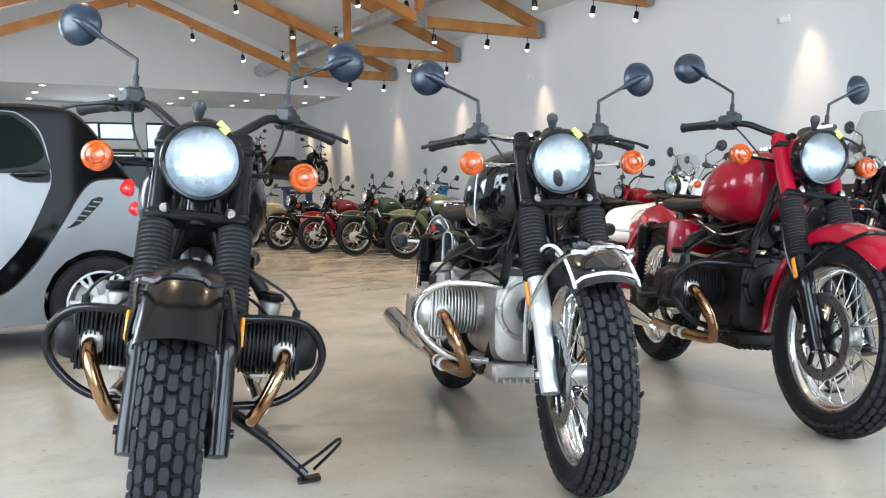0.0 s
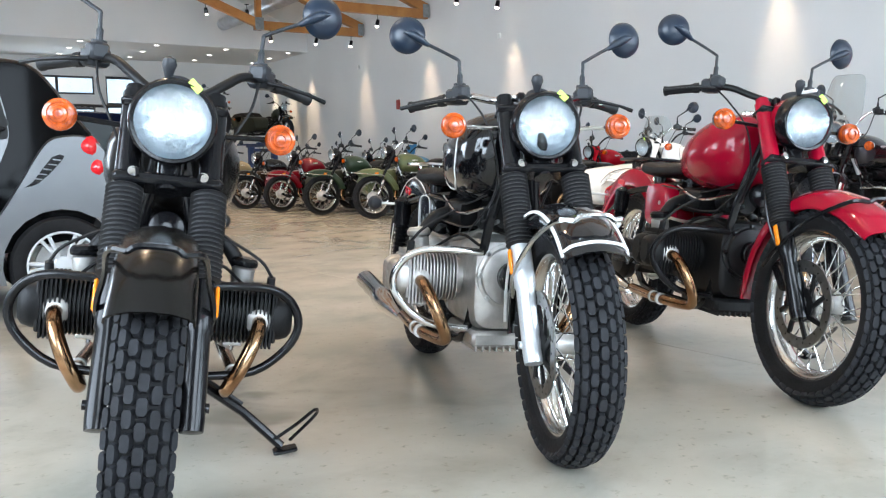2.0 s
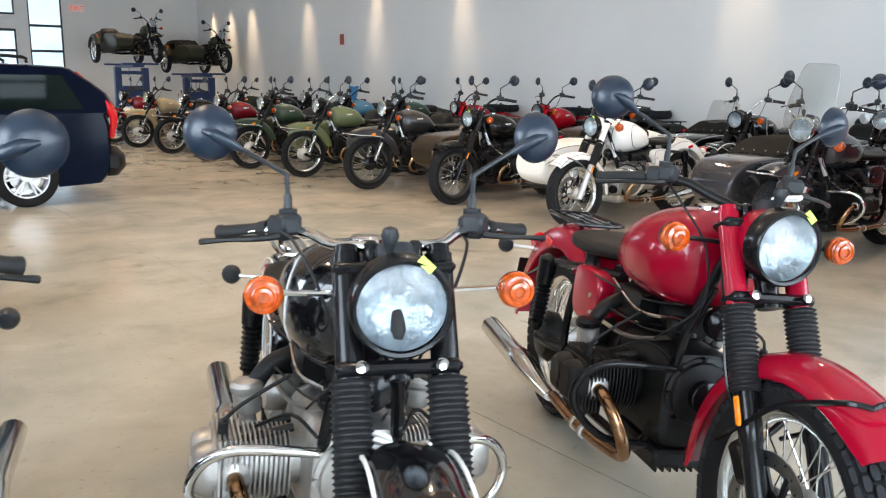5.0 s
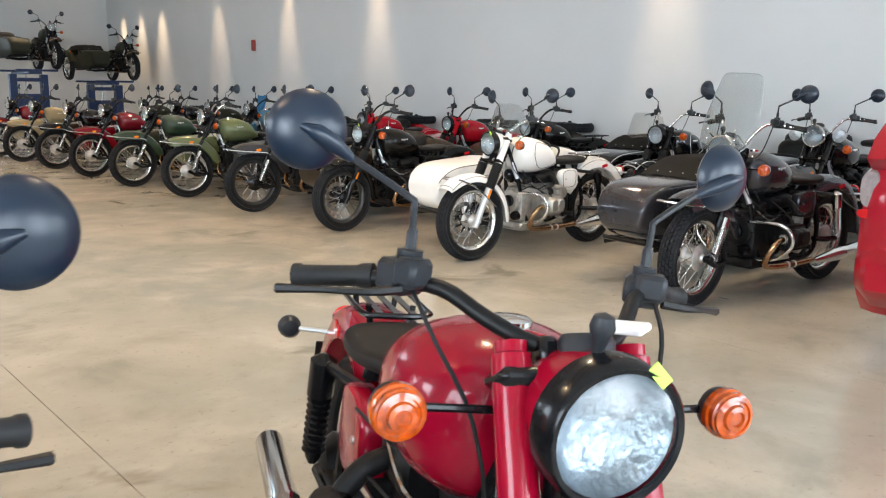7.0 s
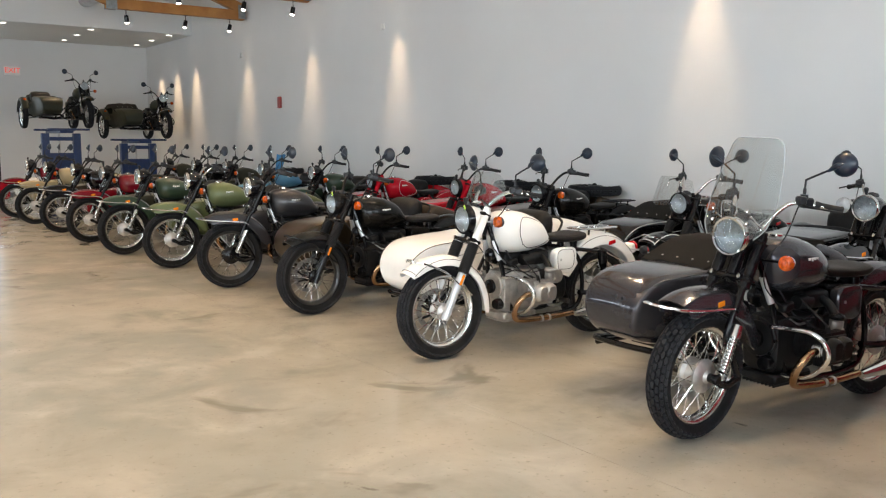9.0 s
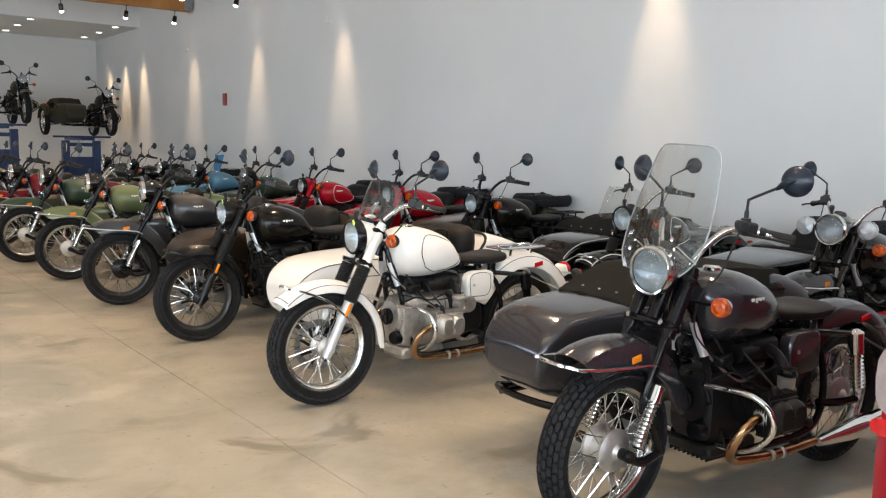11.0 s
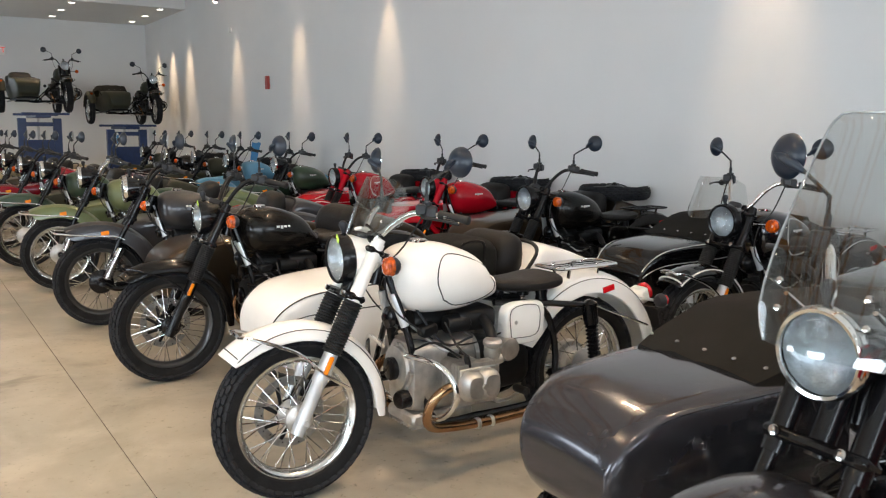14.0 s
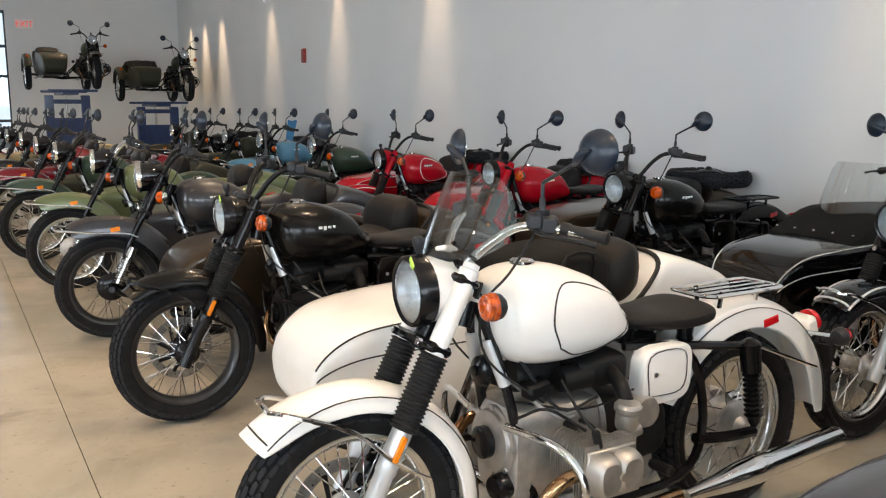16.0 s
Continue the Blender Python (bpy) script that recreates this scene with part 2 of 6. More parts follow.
def mesh_of(key, builder, sharp=38):
    if key not in MESHES:
        bm = bmesh.new()
        builder(bm)
        bmesh.ops.recalc_face_normals(bm, faces=bm.faces)
        me = bpy.data.meshes.new(key)
        bm.to_mesh(me)
        bm.free()
        me.shade_smooth()
        me.set_sharp_from_angle(angle=radians(sharp))
        me.materials.append(None)
        MESHES[key] = me
    return MESHES[key]


def part(name, key, builder, material, parent, label="", m=None, kind=""):
    """One mesh object under a thing or a part; alike parts share their mesh."""
    ob = new(name, mesh_of(key, builder))
    slot = ob.material_slots[0]
    slot.link, slot.material = "OBJECT", material
    ob.parent = parent
    if m is not None:
        ob.matrix_basis = m
    return tagged(ob, label=label, kind=kind)


def thing(name, label, category, m, group="", kind=""):
    ob = new(name)
    ob.empty_display_size = 0.2
    ob.matrix_basis = m
    return tagged(ob, label, category, group, kind)


def solid(name, builder, material, label="", category="", kind="", m=None, group=""):
    """A thing of one mesh."""
    ob = new(name, mesh_of("solid_" + name + str(len(MESHES)), builder))
    ob.material_slots[0].link, ob.material_slots[0].material = "OBJECT", material
    if m is not None:
        ob.matrix_basis = m
    return tagged(ob, label, category, group, kind)


# ---- motorcycle: forward +x, left +y, origin on the floor under the front axle ----
R_TYRE, WHEELBASE, REAR_X = 0.335, 1.50, -1.50


def tread_block(bm, size, m):
    """One tyre block with its corners cut off."""
    x, y, z = (c / 2 for c in size)
    cx, cy = x * 0.62, y * 0.62
    loop = [(x, -cy), (x, cy), (cx, y), (-cx, y), (-x, cy), (-x, -cy), (-cx, -y), (cx, -y)]
    rings(bm, [[m @ Vector((px * k, py * k, h)) for px, py in loop] for k, h in ((1.06, -z), (0.96, z))])


def wheel(parent, name, at, rim, near, disc=0, fat=1.0, m=None, slim=False):
    """A spoked wheel: the rim, with tyre, hub and spokes under it."""
    base = Matrix.Translation(at) if m is None else m

    def rim_mesh(bm):
        lathe(bm, [(0.228, -0.026), (0.244, -0.038), (0.251, -0.038), (0.251, -0.034), (0.240, -0.028), (0.238, 0.028), (0.251, 0.034), (0.251, 0.038), (0.244, 0.038), (0.228, 0.026), (0.220, 0.012), (0.220, -0.012)], seg=48, closed=True)

    def tyre_mesh(bm):
        w = 0.055 * fat
        prof = [(0.246, -0.030), (0.256, -w * 0.82), (0.282, -w), (0.304, -w * 0.95), (0.314, -w * 0.74), (0.320, -w * 0.35), (0.321, 0), (0.320, w * 0.35), (0.314, w * 0.74), (0.304, w * 0.95), (0.282, w), (0.256, w * 0.82), (0.246, 0.030)]
        lathe(bm, prof, seg=48, closed=True)

    def tread_mesh(bm):
        n = 48 if near else 28
        shapes = [(0.0, 0.018, 0.3275, 0.010, 0.0), (0.0205, 0.017, 0.3245, 0.010, 0.5), (-0.0205, 0.017, 0.3245, 0.010, 0.5), (0.0385, 0.015, 0.316, 0.011, 0.0), (-0.0385, 0.015, 0.316, 0.011, 0.0), (0.052, 0.013, 0.300, 0.011, 0.5), (-0.052, 0.013, 0.300, 0.011, 0.5)]
        for y, wy, r, h, ph in shapes:
            tilt = math.degrees(math.atan2(y * fat, 0.055)) * 0.9
            for k in range(n):
                a = 360 * (k + ph) / n
                size = ((0.0345 if near else 0.058) * (1.04 if abs(y) > 0.03 else 0.98), wy * fat, h * 1.6)
                tread_block(bm, size, pose(0, 0, 0, 0, a) @ pose(0, y * fat, r, -tilt))

    def hub_mesh(bm):
        lathe(bm, [(0.012, -0.085), (0.020, -0.075), (0.030, -0.06), (0.078, -0.052), (0.082, -0.036), (0.060, -0.022), (0.056, 0.02), (0.084, 0.034), (0.088, 0.05), (0.070, 0.062), (0.034, 0.068), (0.022, 0.082), (0.012, 0.09)], seg=24)

    def slim_hub_mesh(bm):
        lathe(bm, [(0.012, -0.085), (0.020, -0.075), (0.026, -0.06), (0.056, -0.050), (0.060, -0.044), (0.056, -0.038), (0.034, -0.028), (0.030, 0.0), (0.034, 0.028), (0.056, 0.038), (0.060, 0.044), (0.056, 0.052), (0.032, 0.060), (0.020, 0.078), (0.012, 0.09)], seg=24)

    root_r = 0.054 if slim else 0.076

    def spoke_pts(k):
        n = 40
        a = 2 * math.pi * k / n
        s = 1 if k % 2 else -1
        b = a + (0.42 if (k // 2) % 2 else -0.42)
        return (root_r * math.cos(b), 0.042 * s, root_r * math.sin(b)), (0.231 * math.cos(a), 0.008 * s, 0.231 * math.sin(a))

    whl = part(name, "rim", rim_mesh, rim, parent, m=base)
    part("tyre", f"tyre{near}{fat}", tyre_mesh, TYRE, whl, "black rubber tyre with a blocky tread")
    part("tread", f"tread{near}{fat}", tread_mesh, TREAD, whl, "worn rubber tread blocks", kind="stuff")
    part("hub", f"hub{slim}", slim_hub_mesh if slim else hub_mesh, ALLOY if rim is not BLACK_RIM else BLACK_METAL, whl)
    if near:
        for k in range(40):
            p, q = spoke_pts(k)
            part("spoke", f"spoke{k}{slim}", lambda bm, p=p, q=q: tube(bm, [p, q], 0.0024, 5, 0), CHROME, whl)
    else:
        part("spokes", f"spokes{slim}", lambda bm: [tube(bm, spoke_pts(k), 0.0026, 3, 0) for k in range(40)], CHROME, whl, kind="stuff")
    if disc:
        def disc_mesh(bm):
            lathe(bm, [(0.148, disc * 0.066), (0.148, disc * 0.071), (0.110, disc * 0.071), (0.110, disc * 0.066)], seg=40, closed=True)
        part("brake_disc", f"disc{disc}", disc_mesh, DISC_STEEL, whl)
        def carrier_mesh(bm):
            lathe(bm, [(0.058, disc * 0.064), (0.058, disc * 0.070), (0.030, disc * 0.074), (0.030, disc * 0.064)], seg=24, closed=True)

        def arm_mesh(bm):
            for k in range(8):
                a = 2 * math.pi * k / 8
                b = a + 0.35
                beam(bm, (0.05 * math.cos(a), disc * 0.067, 0.05 * math.sin(a)), (0.118 * math.cos(b), disc * 0.0685, 0.118 * math.sin(b)), 0.008, 0.016)
        part("disc_carrier", f"carrier{disc}", carrier_mesh, BLACK_MATTE, whl)
        part("carrier_web", f"carrier_arms{disc}", arm_mesh, BLACK_MATTE, whl, kind="stuff")
        part("disc_drilling", f"disc_holes{disc}", lambda bm: [lathe(bm, [(0.0035, disc * 0.0655), (0.0035, disc * 0.0716)], (r * math.cos(a), 0, r * math.sin(a)), (0, 1, 0), 6) for k in range(24) for r, a in ((0.119 + 0.010 * (k % 3), 2 * math.pi * k / 24),)], BLACK_MATTE, whl, kind="stuff")
    return whl


def guard(bm, cx, cz, r, half, a0, a1, drop, flare=0.0, steps=22):
    """A mudguard of folded sheet round a wheel; angles in degrees from straight ahead, over the top."""
    outer = [(-half, -drop), (-half * 0.97, -drop * 0.45), (-half * 0.82, -0.006), (-half * 0.45, 0.010), (0, 0.015), (half * 0.45, 0.010), (half * 0.82, -0.006), (half * 0.97, -drop * 0.45), (half, -drop)]
    inner = [(y * 0.95, d - 0.006) for y, d in reversed(outer)]
    loops = []
    for i in range(steps + 1):
        t = i / steps
        a = radians(a0 + (a1 - a0) * t)
        end = min(t, 1 - t)
        k = 1.0 if end > 0.06 else 0.72 + 0.28 * end / 0.06
        grow = flare * max(0, 1 - t * 4)
        loops.append([Vector((cx + (r + grow + d * (1 if d > 0 else k)) * math.cos(a), y, cz + (r + grow + d * (1 if d > 0 else k)) * math.sin(a))) for y, d in outer + inner])
    rings(bm, loops)


def trim_line(bm, cx, cz, r, y, a0, a1, steps=20, rad=0.0022):
    tube(bm, [(cx + r * math.cos(radians(a0 + (a1 - a0) * i / steps)), y, cz + r * math.sin(radians(a0 + (a1 - a0) * i / steps))) for i in range(steps + 1)], rad, 4, 0)


FORK_LOW, FORK_TOP = Vector((0.015, 0, 0.32)), Vector((-0.325, 0, 1.0))


def fork_at(z):
    return FORK_LOW.lerp(FORK_TOP, (z - FORK_LOW.z) / (FORK_TOP.z - FORK_LOW.z))


def motorcycle(m, name, label, body, near=False, rim=None, fork="gaiter", lower=None, upper=None, bars=None, engine=None, sidecar=None, car_paint=None, seat=None, stripe=None, steer=0.0, lean=0.0, pipe=None, crash=None, screen="", spare=False, rack=False, stand=False, cover="open", bag=False, group="", tag=False, badge=True, spot=False, pillion=False, crate=None, bar_dz=0.08, tip=50, lamp_drop=0.0):
    """A flat-twin motorcycle with its own parts; sidecar: a sidecar is bolted on its right-hand side."""
    rim = rim or RIM_ALLOY
    lower, upper = lower or BLACK_METAL, upper or BLACK_METAL
    bars, engine, crash = bars or BLACK_MATTE, engine or ENGINE_BLACK, crash or BLACK_METAL
    seat, pipe, car_paint = seat or LEATHER, pipe or HEAT, car_paint or body
    root = thing(name, label, "motorcycle", m, group)
    body_tilt = pose(0, 0, 0, lean)
    pivot = fork_at(0.85)
    axis = (FORK_TOP - FORK_LOW).normalized()
    turn = body_tilt @ Matrix.Translation(pivot) @ Matrix.Rotation(radians(steer), 4, axis) @ Matrix.Translation(-pivot)
    disc = -1 if fork == "gaiter" else 0
    thick = 0.005 if stripe is WHITE_MARK else 0.0024
    lamp_dz, ind_dz = (0.066, -0.035) if fork == "link" else (0.0, 0.0)

    # front end, turned with the steering
    wheel(root, "front_wheel", None, rim, near, disc, 1.08, slim=fork == "gaiter", m=turn @ Matrix.Translation((0, 0, R_TYRE)))
    fender = part("front_fender", f"front_fender_{fork}{tip}", lambda bm: guard(bm, 0, R_TYRE, 0.376 if fork == "gaiter" else 0.437, 0.082 if fork == "gaiter" else 0.094, tip if fork == "gaiter" else tip + 9, 186 if fork == "gaiter" else 165, 0.05 if fork == "gaiter" else 0.10, 0.02), body, root, m=turn)
    for s in (-1, 1):
        hoop = [(0.235, s * 0.05, 0.69), (0.19, s * 0.088, 0.685), (0.02, s * 0.105, 0.615), fork_at(0.52) + Vector((0, s * 0.125, 0)), (-0.20, s * 0.098, 0.44)]
        if fork == "link":
            hoop = [(0.305, s * 0.080, 0.72), (0.285, s * 0.112, 0.715), (0.10, s * 0.125, 0.695), (-0.10, s * 0.12, 0.68), (-0.17, s * 0.1, 0.65)]
        part("fender_stay", f"stay_{fork}{s}", lambda bm: tube(bm, hoop, 0.007, 6, 4), (CHROME if stripe else BLACK_METAL) if fork == "gaiter" else CHROME, fender)
    if fork == "gaiter":
        part("fender_stay", "stay_front", lambda bm: tube(bm, [(0.235, -0.05, 0.69), (0.24, -0.03, 0.702), (0.24, 0.03, 0.702), (0.235, 0.05, 0.69)], 0.007, 6, 4), CHROME if stripe else BLACK_METAL, fender)
    if fork == "link":
        part("fender_stay", "stay_nose", lambda bm: tube(bm, [(0.305, -0.080, 0.72), (0.317, -0.05, 0.72), (0.317, 0.05, 0.72), (0.305, 0.080, 0.72)], 0.007, 6, 4), CHROME, fender)
    if stripe:
        def fender_line(bm):
            for y in (-0.084, 0.084):
                trim_line(bm, 0, R_TYRE, 0.366, y, tip + 3, 180, rad=thick)
            a = radians(tip + 4.5)
            tube(bm, [(r * math.cos(a), y, R_TYRE + r * math.sin(a)) for r, y in ((0.375, -0.081), (0.396, -0.06), (0.409, 0), (0.396, 0.06), (0.375, 0.081))], thick, 4, 3)
        part("pinstripe", f"fender_pinstripe{tip}{thick}", fender_line, stripe, fender)
    for s in (-1, 1):
        y = s * 0.095

        def leg_cover(bm):
            a, b = fork_at(0.77), fork_at(1.02)
            tube(bm, [(a.x, y, a.z), (b.x, y, b.z)], 0.029, 14, 0)
            lathe(bm, [(0.0, 0.0), (0.024, 0.002), (0.024, 0.018), (0.0, 0.024)], (b.x, y, b.z), axis, 12)
        leg = part("fork_leg", f"fork_cover{s}", leg_cover, upper, root, m=turn)
        if fork == "gaiter":
            def gaiter(bm):
                a, b = fork_at(0.595), fork_at(0.795)
                prof = [(0.02, 0)]
                n = 19
                for k in range(n):
                    prof += [(0.037, (k + 0.15) / n), (0.043, (k + 0.5) / n), (0.037, (k + 0.85) / n)]
                d = (b - a).length
                lathe(bm, [(r, h * d) for r, h in prof + [(0.02, 1)]], (a.x, y, a.z), b - a, 18)

            def slider(bm):
                a, b = fork_at(0.285), fork_at(0.61)
                d = (b - a).length
                lathe(bm, [(0.0, 0), (0.026, 0.004), (0.028, 0.03), (0.027, d * 0.6), (0.031, d * 0.62), (0.031, d * 0.72), (0.029, d)], (a.x, y, a.z), b - a, 16)
                lathe(bm, [(0.011, -0.035), (0.011, 0.035)], (0.0, y, R_TYRE), (0, 1, 0), 10)
                box(bm, (0.05, 0.03, 0.05), Matrix.Translation((0.0, y, R_TYRE)), 0.008)
            part("gaiter", f"gaiter{s}", gaiter, RUBBER, leg, "ribbed black rubber gaiter")
            part("slider", f"slider{s}", slider, lower, leg)
            mk = fork_at(0.555)
            part("side_reflector", f"fork_marker{s}", lambda bm: box(bm, (0.020, 0.010, 0.075), Matrix.Translation((mk.x + 0.005, s * 0.130, mk.z)) @ pose(0, 0, 0, 0, -26.5), 0.004), AMBER_MARK, leg, "amber reflector")
        else:
            def link_tube(bm):
                tube(bm, [fork_at(0.95) + Vector((0, y, 0)), fork_at(0.55) + Vector((0, y, 0)), (-0.17, y, 0.40), (-0.22, y, 0.30)], 0.019, 10, 4)
                tube(bm, [(-0.22, y, 0.30), (-0.1, y * 1.1, 0.285), (0.0, y * 1.1, R_TYRE)], 0.02, 8, 4)
                lathe(bm, [(0.02, -0.03), (0.024, -0.025), (0.024, 0.025), (0.02, 0.03)], (0.0, y * 1.15, R_TYRE), (0, 1, 0), 12)

            def spring(bm):
                a, b = Vector((-0.035, s * 0.125, 0.36)), Vector((-0.145, s * 0.125, 0.60))
                d, n = (b - a).length, 11
                prof = [(0.014, 0)]
                for k in range(n):
                    prof += [(0.022, (k + 0.1) / n * 0.72 * d), (0.037, (k + 0.5) / n * 0.72 * d), (0.022, (k + 0.9) / n * 0.72 * d)]
                lathe(bm, prof + [(0.034, 0.73 * d), (0.029, 0.97 * d), (0.012, d)], a, b - a, 16)
            part("fork_tube", f"link_tube{s}", link_tube, BLACK_METAL, leg)
            part("spring", f"front_spring{s}", spring, CHROME, leg, "chrome coil spring")
            part("side_reflector", f"fender_marker{s}", lambda bm: box(bm, (0.06, 0.012, 0.032), Matrix.Translation((-0.04, s * 0.088, 0.705)) @ pose(0, 0, 0, 0, 8), 0.004), AMBER_MARK, leg, "amber reflector")

    def clamps(bm):
        for z, th in ((0.81, 0.03), (0.99, 0.026)):
            c = fork_at(z)
            box(bm, (0.075, 0.25, th), Matrix.Translation(c) @ pose(0, 0, 0, 0, -26.5), 0.01)
        for s in (-1, 1):
            c = fork_at(0.81)
            lathe(bm, [(0.0, 0), (0.011, 0.001), (0.011, 0.012), (0.0, 0.013)], (c.x + 0.042, s * 0.075, c.z + 0.02), (1, 0, 0.4), 10)
        tube(bm, [fork_at(0.79), fork_at(1.0)], 0.03, 12, 0)
    part("fork_clamp", "fork_clamp", clamps, BLACK_METAL, root, m=turn)
    for s in (-1, 1):
        c = fork_at(0.81)
        part("bolt", f"clamp_bolt{s}", lambda bm: lathe(bm, [(0.0, 0.004), (0.012, 0.006), (0.012, 0.018), (0.0, 0.020)], (c.x + 0.036, s * 0.078, c.z + 0.018), (1, 0, 0.45), 10), CHROME, root, m=turn)

    # headlamp
    LX, LZ = -0.195, 0.957 + lamp_dz - lamp_drop
    rim_deep = 0.042 if fork == "gaiter" else 0.016
    def shell(bm):
        lathe(bm, [(0.092, 0.0), (0.096, -0.008), (0.0955, -0.04), (0.091, -0.09), (0.080, -0.14), (0.055, -0.175), (0.02, -0.19), (0.0, -0.192)], (LX, 0, LZ), (1, 0, -0.03), 32, caps=False)
    def bezel(bm):
        lathe(bm, [(0.088, 0.010), (0.095, 0.012), (0.101, 0.004), (0.1015, -rim_deep), (0.0965, -rim_deep - 0.004), (0.0965, -0.004), (0.088, 0.004)], (LX, 0, LZ), (1, 0, -0.03), 36, True)
    head = part("headlight", f"head_shell{lamp_dz}{lamp_drop}", shell, body if fork == "gaiter" else BLACK_PAINT, root, m=turn)
    part("bezel", f"head_bezel{lamp_dz}{lamp_drop}{rim_deep}", bezel, CHROME if fork == "link" else BLACK_METAL, head)
    part("reflector", f"head_reflector{lamp_dz}{lamp_drop}", lambda bm: lathe(bm, [(0.087, -0.002), (0.078, -0.026), (0.060, -0.045), (0.03, -0.058), (0.012, -0.061), (0.0, -0.062)], (LX, 0, LZ), (1, 0, -0.03), 28, caps=False), REFLECT, head)
    part("lens", f"head_lens{lamp_dz}{lamp_drop}", lambda bm: lathe(bm, [(0.089, 0.003), (0.073, 0.012), (0.05, 0.019), (0.025, 0.022), (0.0, 0.023)], (LX, 0, LZ), (1, 0, -0.03), 28, caps=False), LENS, head, "ribbed clear headlamp glass")
    part("dial", f"dash{lamp_dz}{lamp_drop}", lambda bm: lathe(bm, [(0.0, 0.02), (0.034, 0.018), (0.040, 0.008), (0.040, -0.03), (0.0, -0.03)], (-0.30, 0, LZ + 0.087), (-0.35, 0, 1), 20), PLASTIC, head)
    part("key_knob", f"key_knob{lamp_dz}{lamp_drop}", lambda bm: lathe(bm, [(0.0, 0.034), (0.014, 0.028), (0.018, 0.014), (0.014, 0.002), (0.005, -0.03)], (-0.235, -0.02, LZ + 0.12), (0.1, 0, 1), 12), PLASTIC, head)
    if tag:
        part("tape", f"lime_tape{lamp_dz}{lamp_drop}", lambda bm: beam(bm, (LX + 0.012, 0.03, LZ + 0.098), (LX + 0.014, 0.055, LZ + 0.075), 0.003, 0.018), LIME, head, "strip of lime-green tape")
        if tag == "key":
            part("paper_tag", f"paper_tag{lamp_dz}{lamp_drop}", lambda bm: box(bm, (0.075, 0.032, 0.012), pose(-0.29, 0.045, LZ + 0.12, 12, -10, 30), 0.003), PAPER, head, "white hanging key tag")

    # bars, grips, levers, mirrors, indicators
    def bar_mesh(bm):
        half = [(-0.335, 0, 1.03 - bar_dz), (-0.345, 0.06, 1.035 - bar_dz), (-0.395, 0.115, 1.065 - bar_dz * 0.3), (-0.455, 0.165, 1.095), (-0.52, 0.235, 1.092), (-0.59, 0.335, 1.073)]
        tube(bm, [(x, -y, z) for x, y, z in reversed(half[1:])] + half, 0.0125, 10, 4)
    lift = turn @ pose(-0.06, 0, bar_dz)
    bar = part("handlebar", f"handlebar{bar_dz}", lambda bm: [bar_mesh(bm), bmesh.ops.translate(bm, verts=bm.verts, vec=(0.06, 0, 0))], bars, root, m=lift)
    for s in (-1, 1):
        part("bar_clamp", f"bar_clamp{s}", lambda bm: box(bm, (0.05, 0.03, 0.05), pose(-0.335, s * 0.045, 1.022, 0, -20), 0.008), BLACK_METAL, root, m=turn)
    for s in (-1, 1):
        a, b = Vector((-0.475, s * 0.245, 1.092)), Vector((-0.545, s * 0.355, 1.072))
        part("grip", f"grip{s}", lambda bm: lathe(bm, [(0.012, 0), (0.020, 0.002), (0.0195, 0.02), (0.0165, 0.028), (0.0165, 0.118), (0.019, 0.122), (0.019, 0.132), (0.01, 0.136)], a, b - a, 14), RUBBER, bar)

        def box_mesh(bm):
            box(bm, (0.062, 0.060, 0.052), pose(-0.450, s * 0.212, 1.100, 0, 0, s * -30), 0.009)
            box(bm, (0.045, 0.050, 0.045), pose(-0.415, s * 0.205, 1.112, 0, 0, s * -30), 0.008)
            lathe(bm, [(0.017, 0), (0.02, 0.004), (0.02, 0.02), (0.0, 0.022)], (-0.44, s * 0.205, 1.122), (0, 0, 1), 12)
        part("switch_box", f"switch_box{s}", box_mesh, PLASTIC, bar)
        part("lever", f"lever{s}", lambda bm: tube(bm, [(-0.405, s * 0.225, 1.088), (-0.40, s * 0.27, 1.083), (-0.435, s * 0.335, 1.075), (-0.48, s * 0.392, 1.064)], 0.007, 6, 4, radii=[0.008, 0.006, 0.005, 0.0075]), BLACK_MATTE, bar)

        def stem_mesh(bm):
            tube(bm, [(-0.44, s * 0.205, 1.13), (-0.44, s * 0.207, 1.205), (-0.445, s * 0.218, 1.222), (-0.478, s * 0.325, 1.280)], 0.0055, 8, 3)
            lathe(bm, [(0.009, 0), (0.009, 0.045), (0.006, 0.05)], (-0.44, s * 0.205, 1.125), (0, 0, 1), 8)

        mirror_at, face = Vector((-0.50, s * 0.368, 1.300)), Vector((0.93, s * 0.28, 0.05))
        mir = part("mirror", f"mirror{s}", lambda bm: (lathe(bm, [(0.0, 0.034), (0.022, 0.032), (0.042, 0.024), (0.057, 0.010), (0.060, -0.002), (0.056, -0.007), (0.0, -0.007)], mirror_at, face, 32), tube(bm, [(-0.472, s * 0.302, 1.266), (-0.464, s * 0.332, 1.284), (-0.458, s * 0.358, 1.298), (-0.462, s * 0.383, 1.306)], 0.01, 10, 4, radii=[0.007, 0.014, 0.013, 0.004])), MIRROR_SHELL, bar, "round black mirror")
        mir.parent = root
        mir.matrix_basis = lift
        part("stem", f"mirror_stem{s}", stem_mesh, PLASTIC, mir)
        part("mirror_glass", f"mirror_glass{s}", lambda bm: lathe(bm, [(0.0, -0.0085), (0.053, -0.0085), (0.053, -0.0105), (0.0, -0.0105)], mirror_at, face, 24), MIRROR_GLASS, mir)

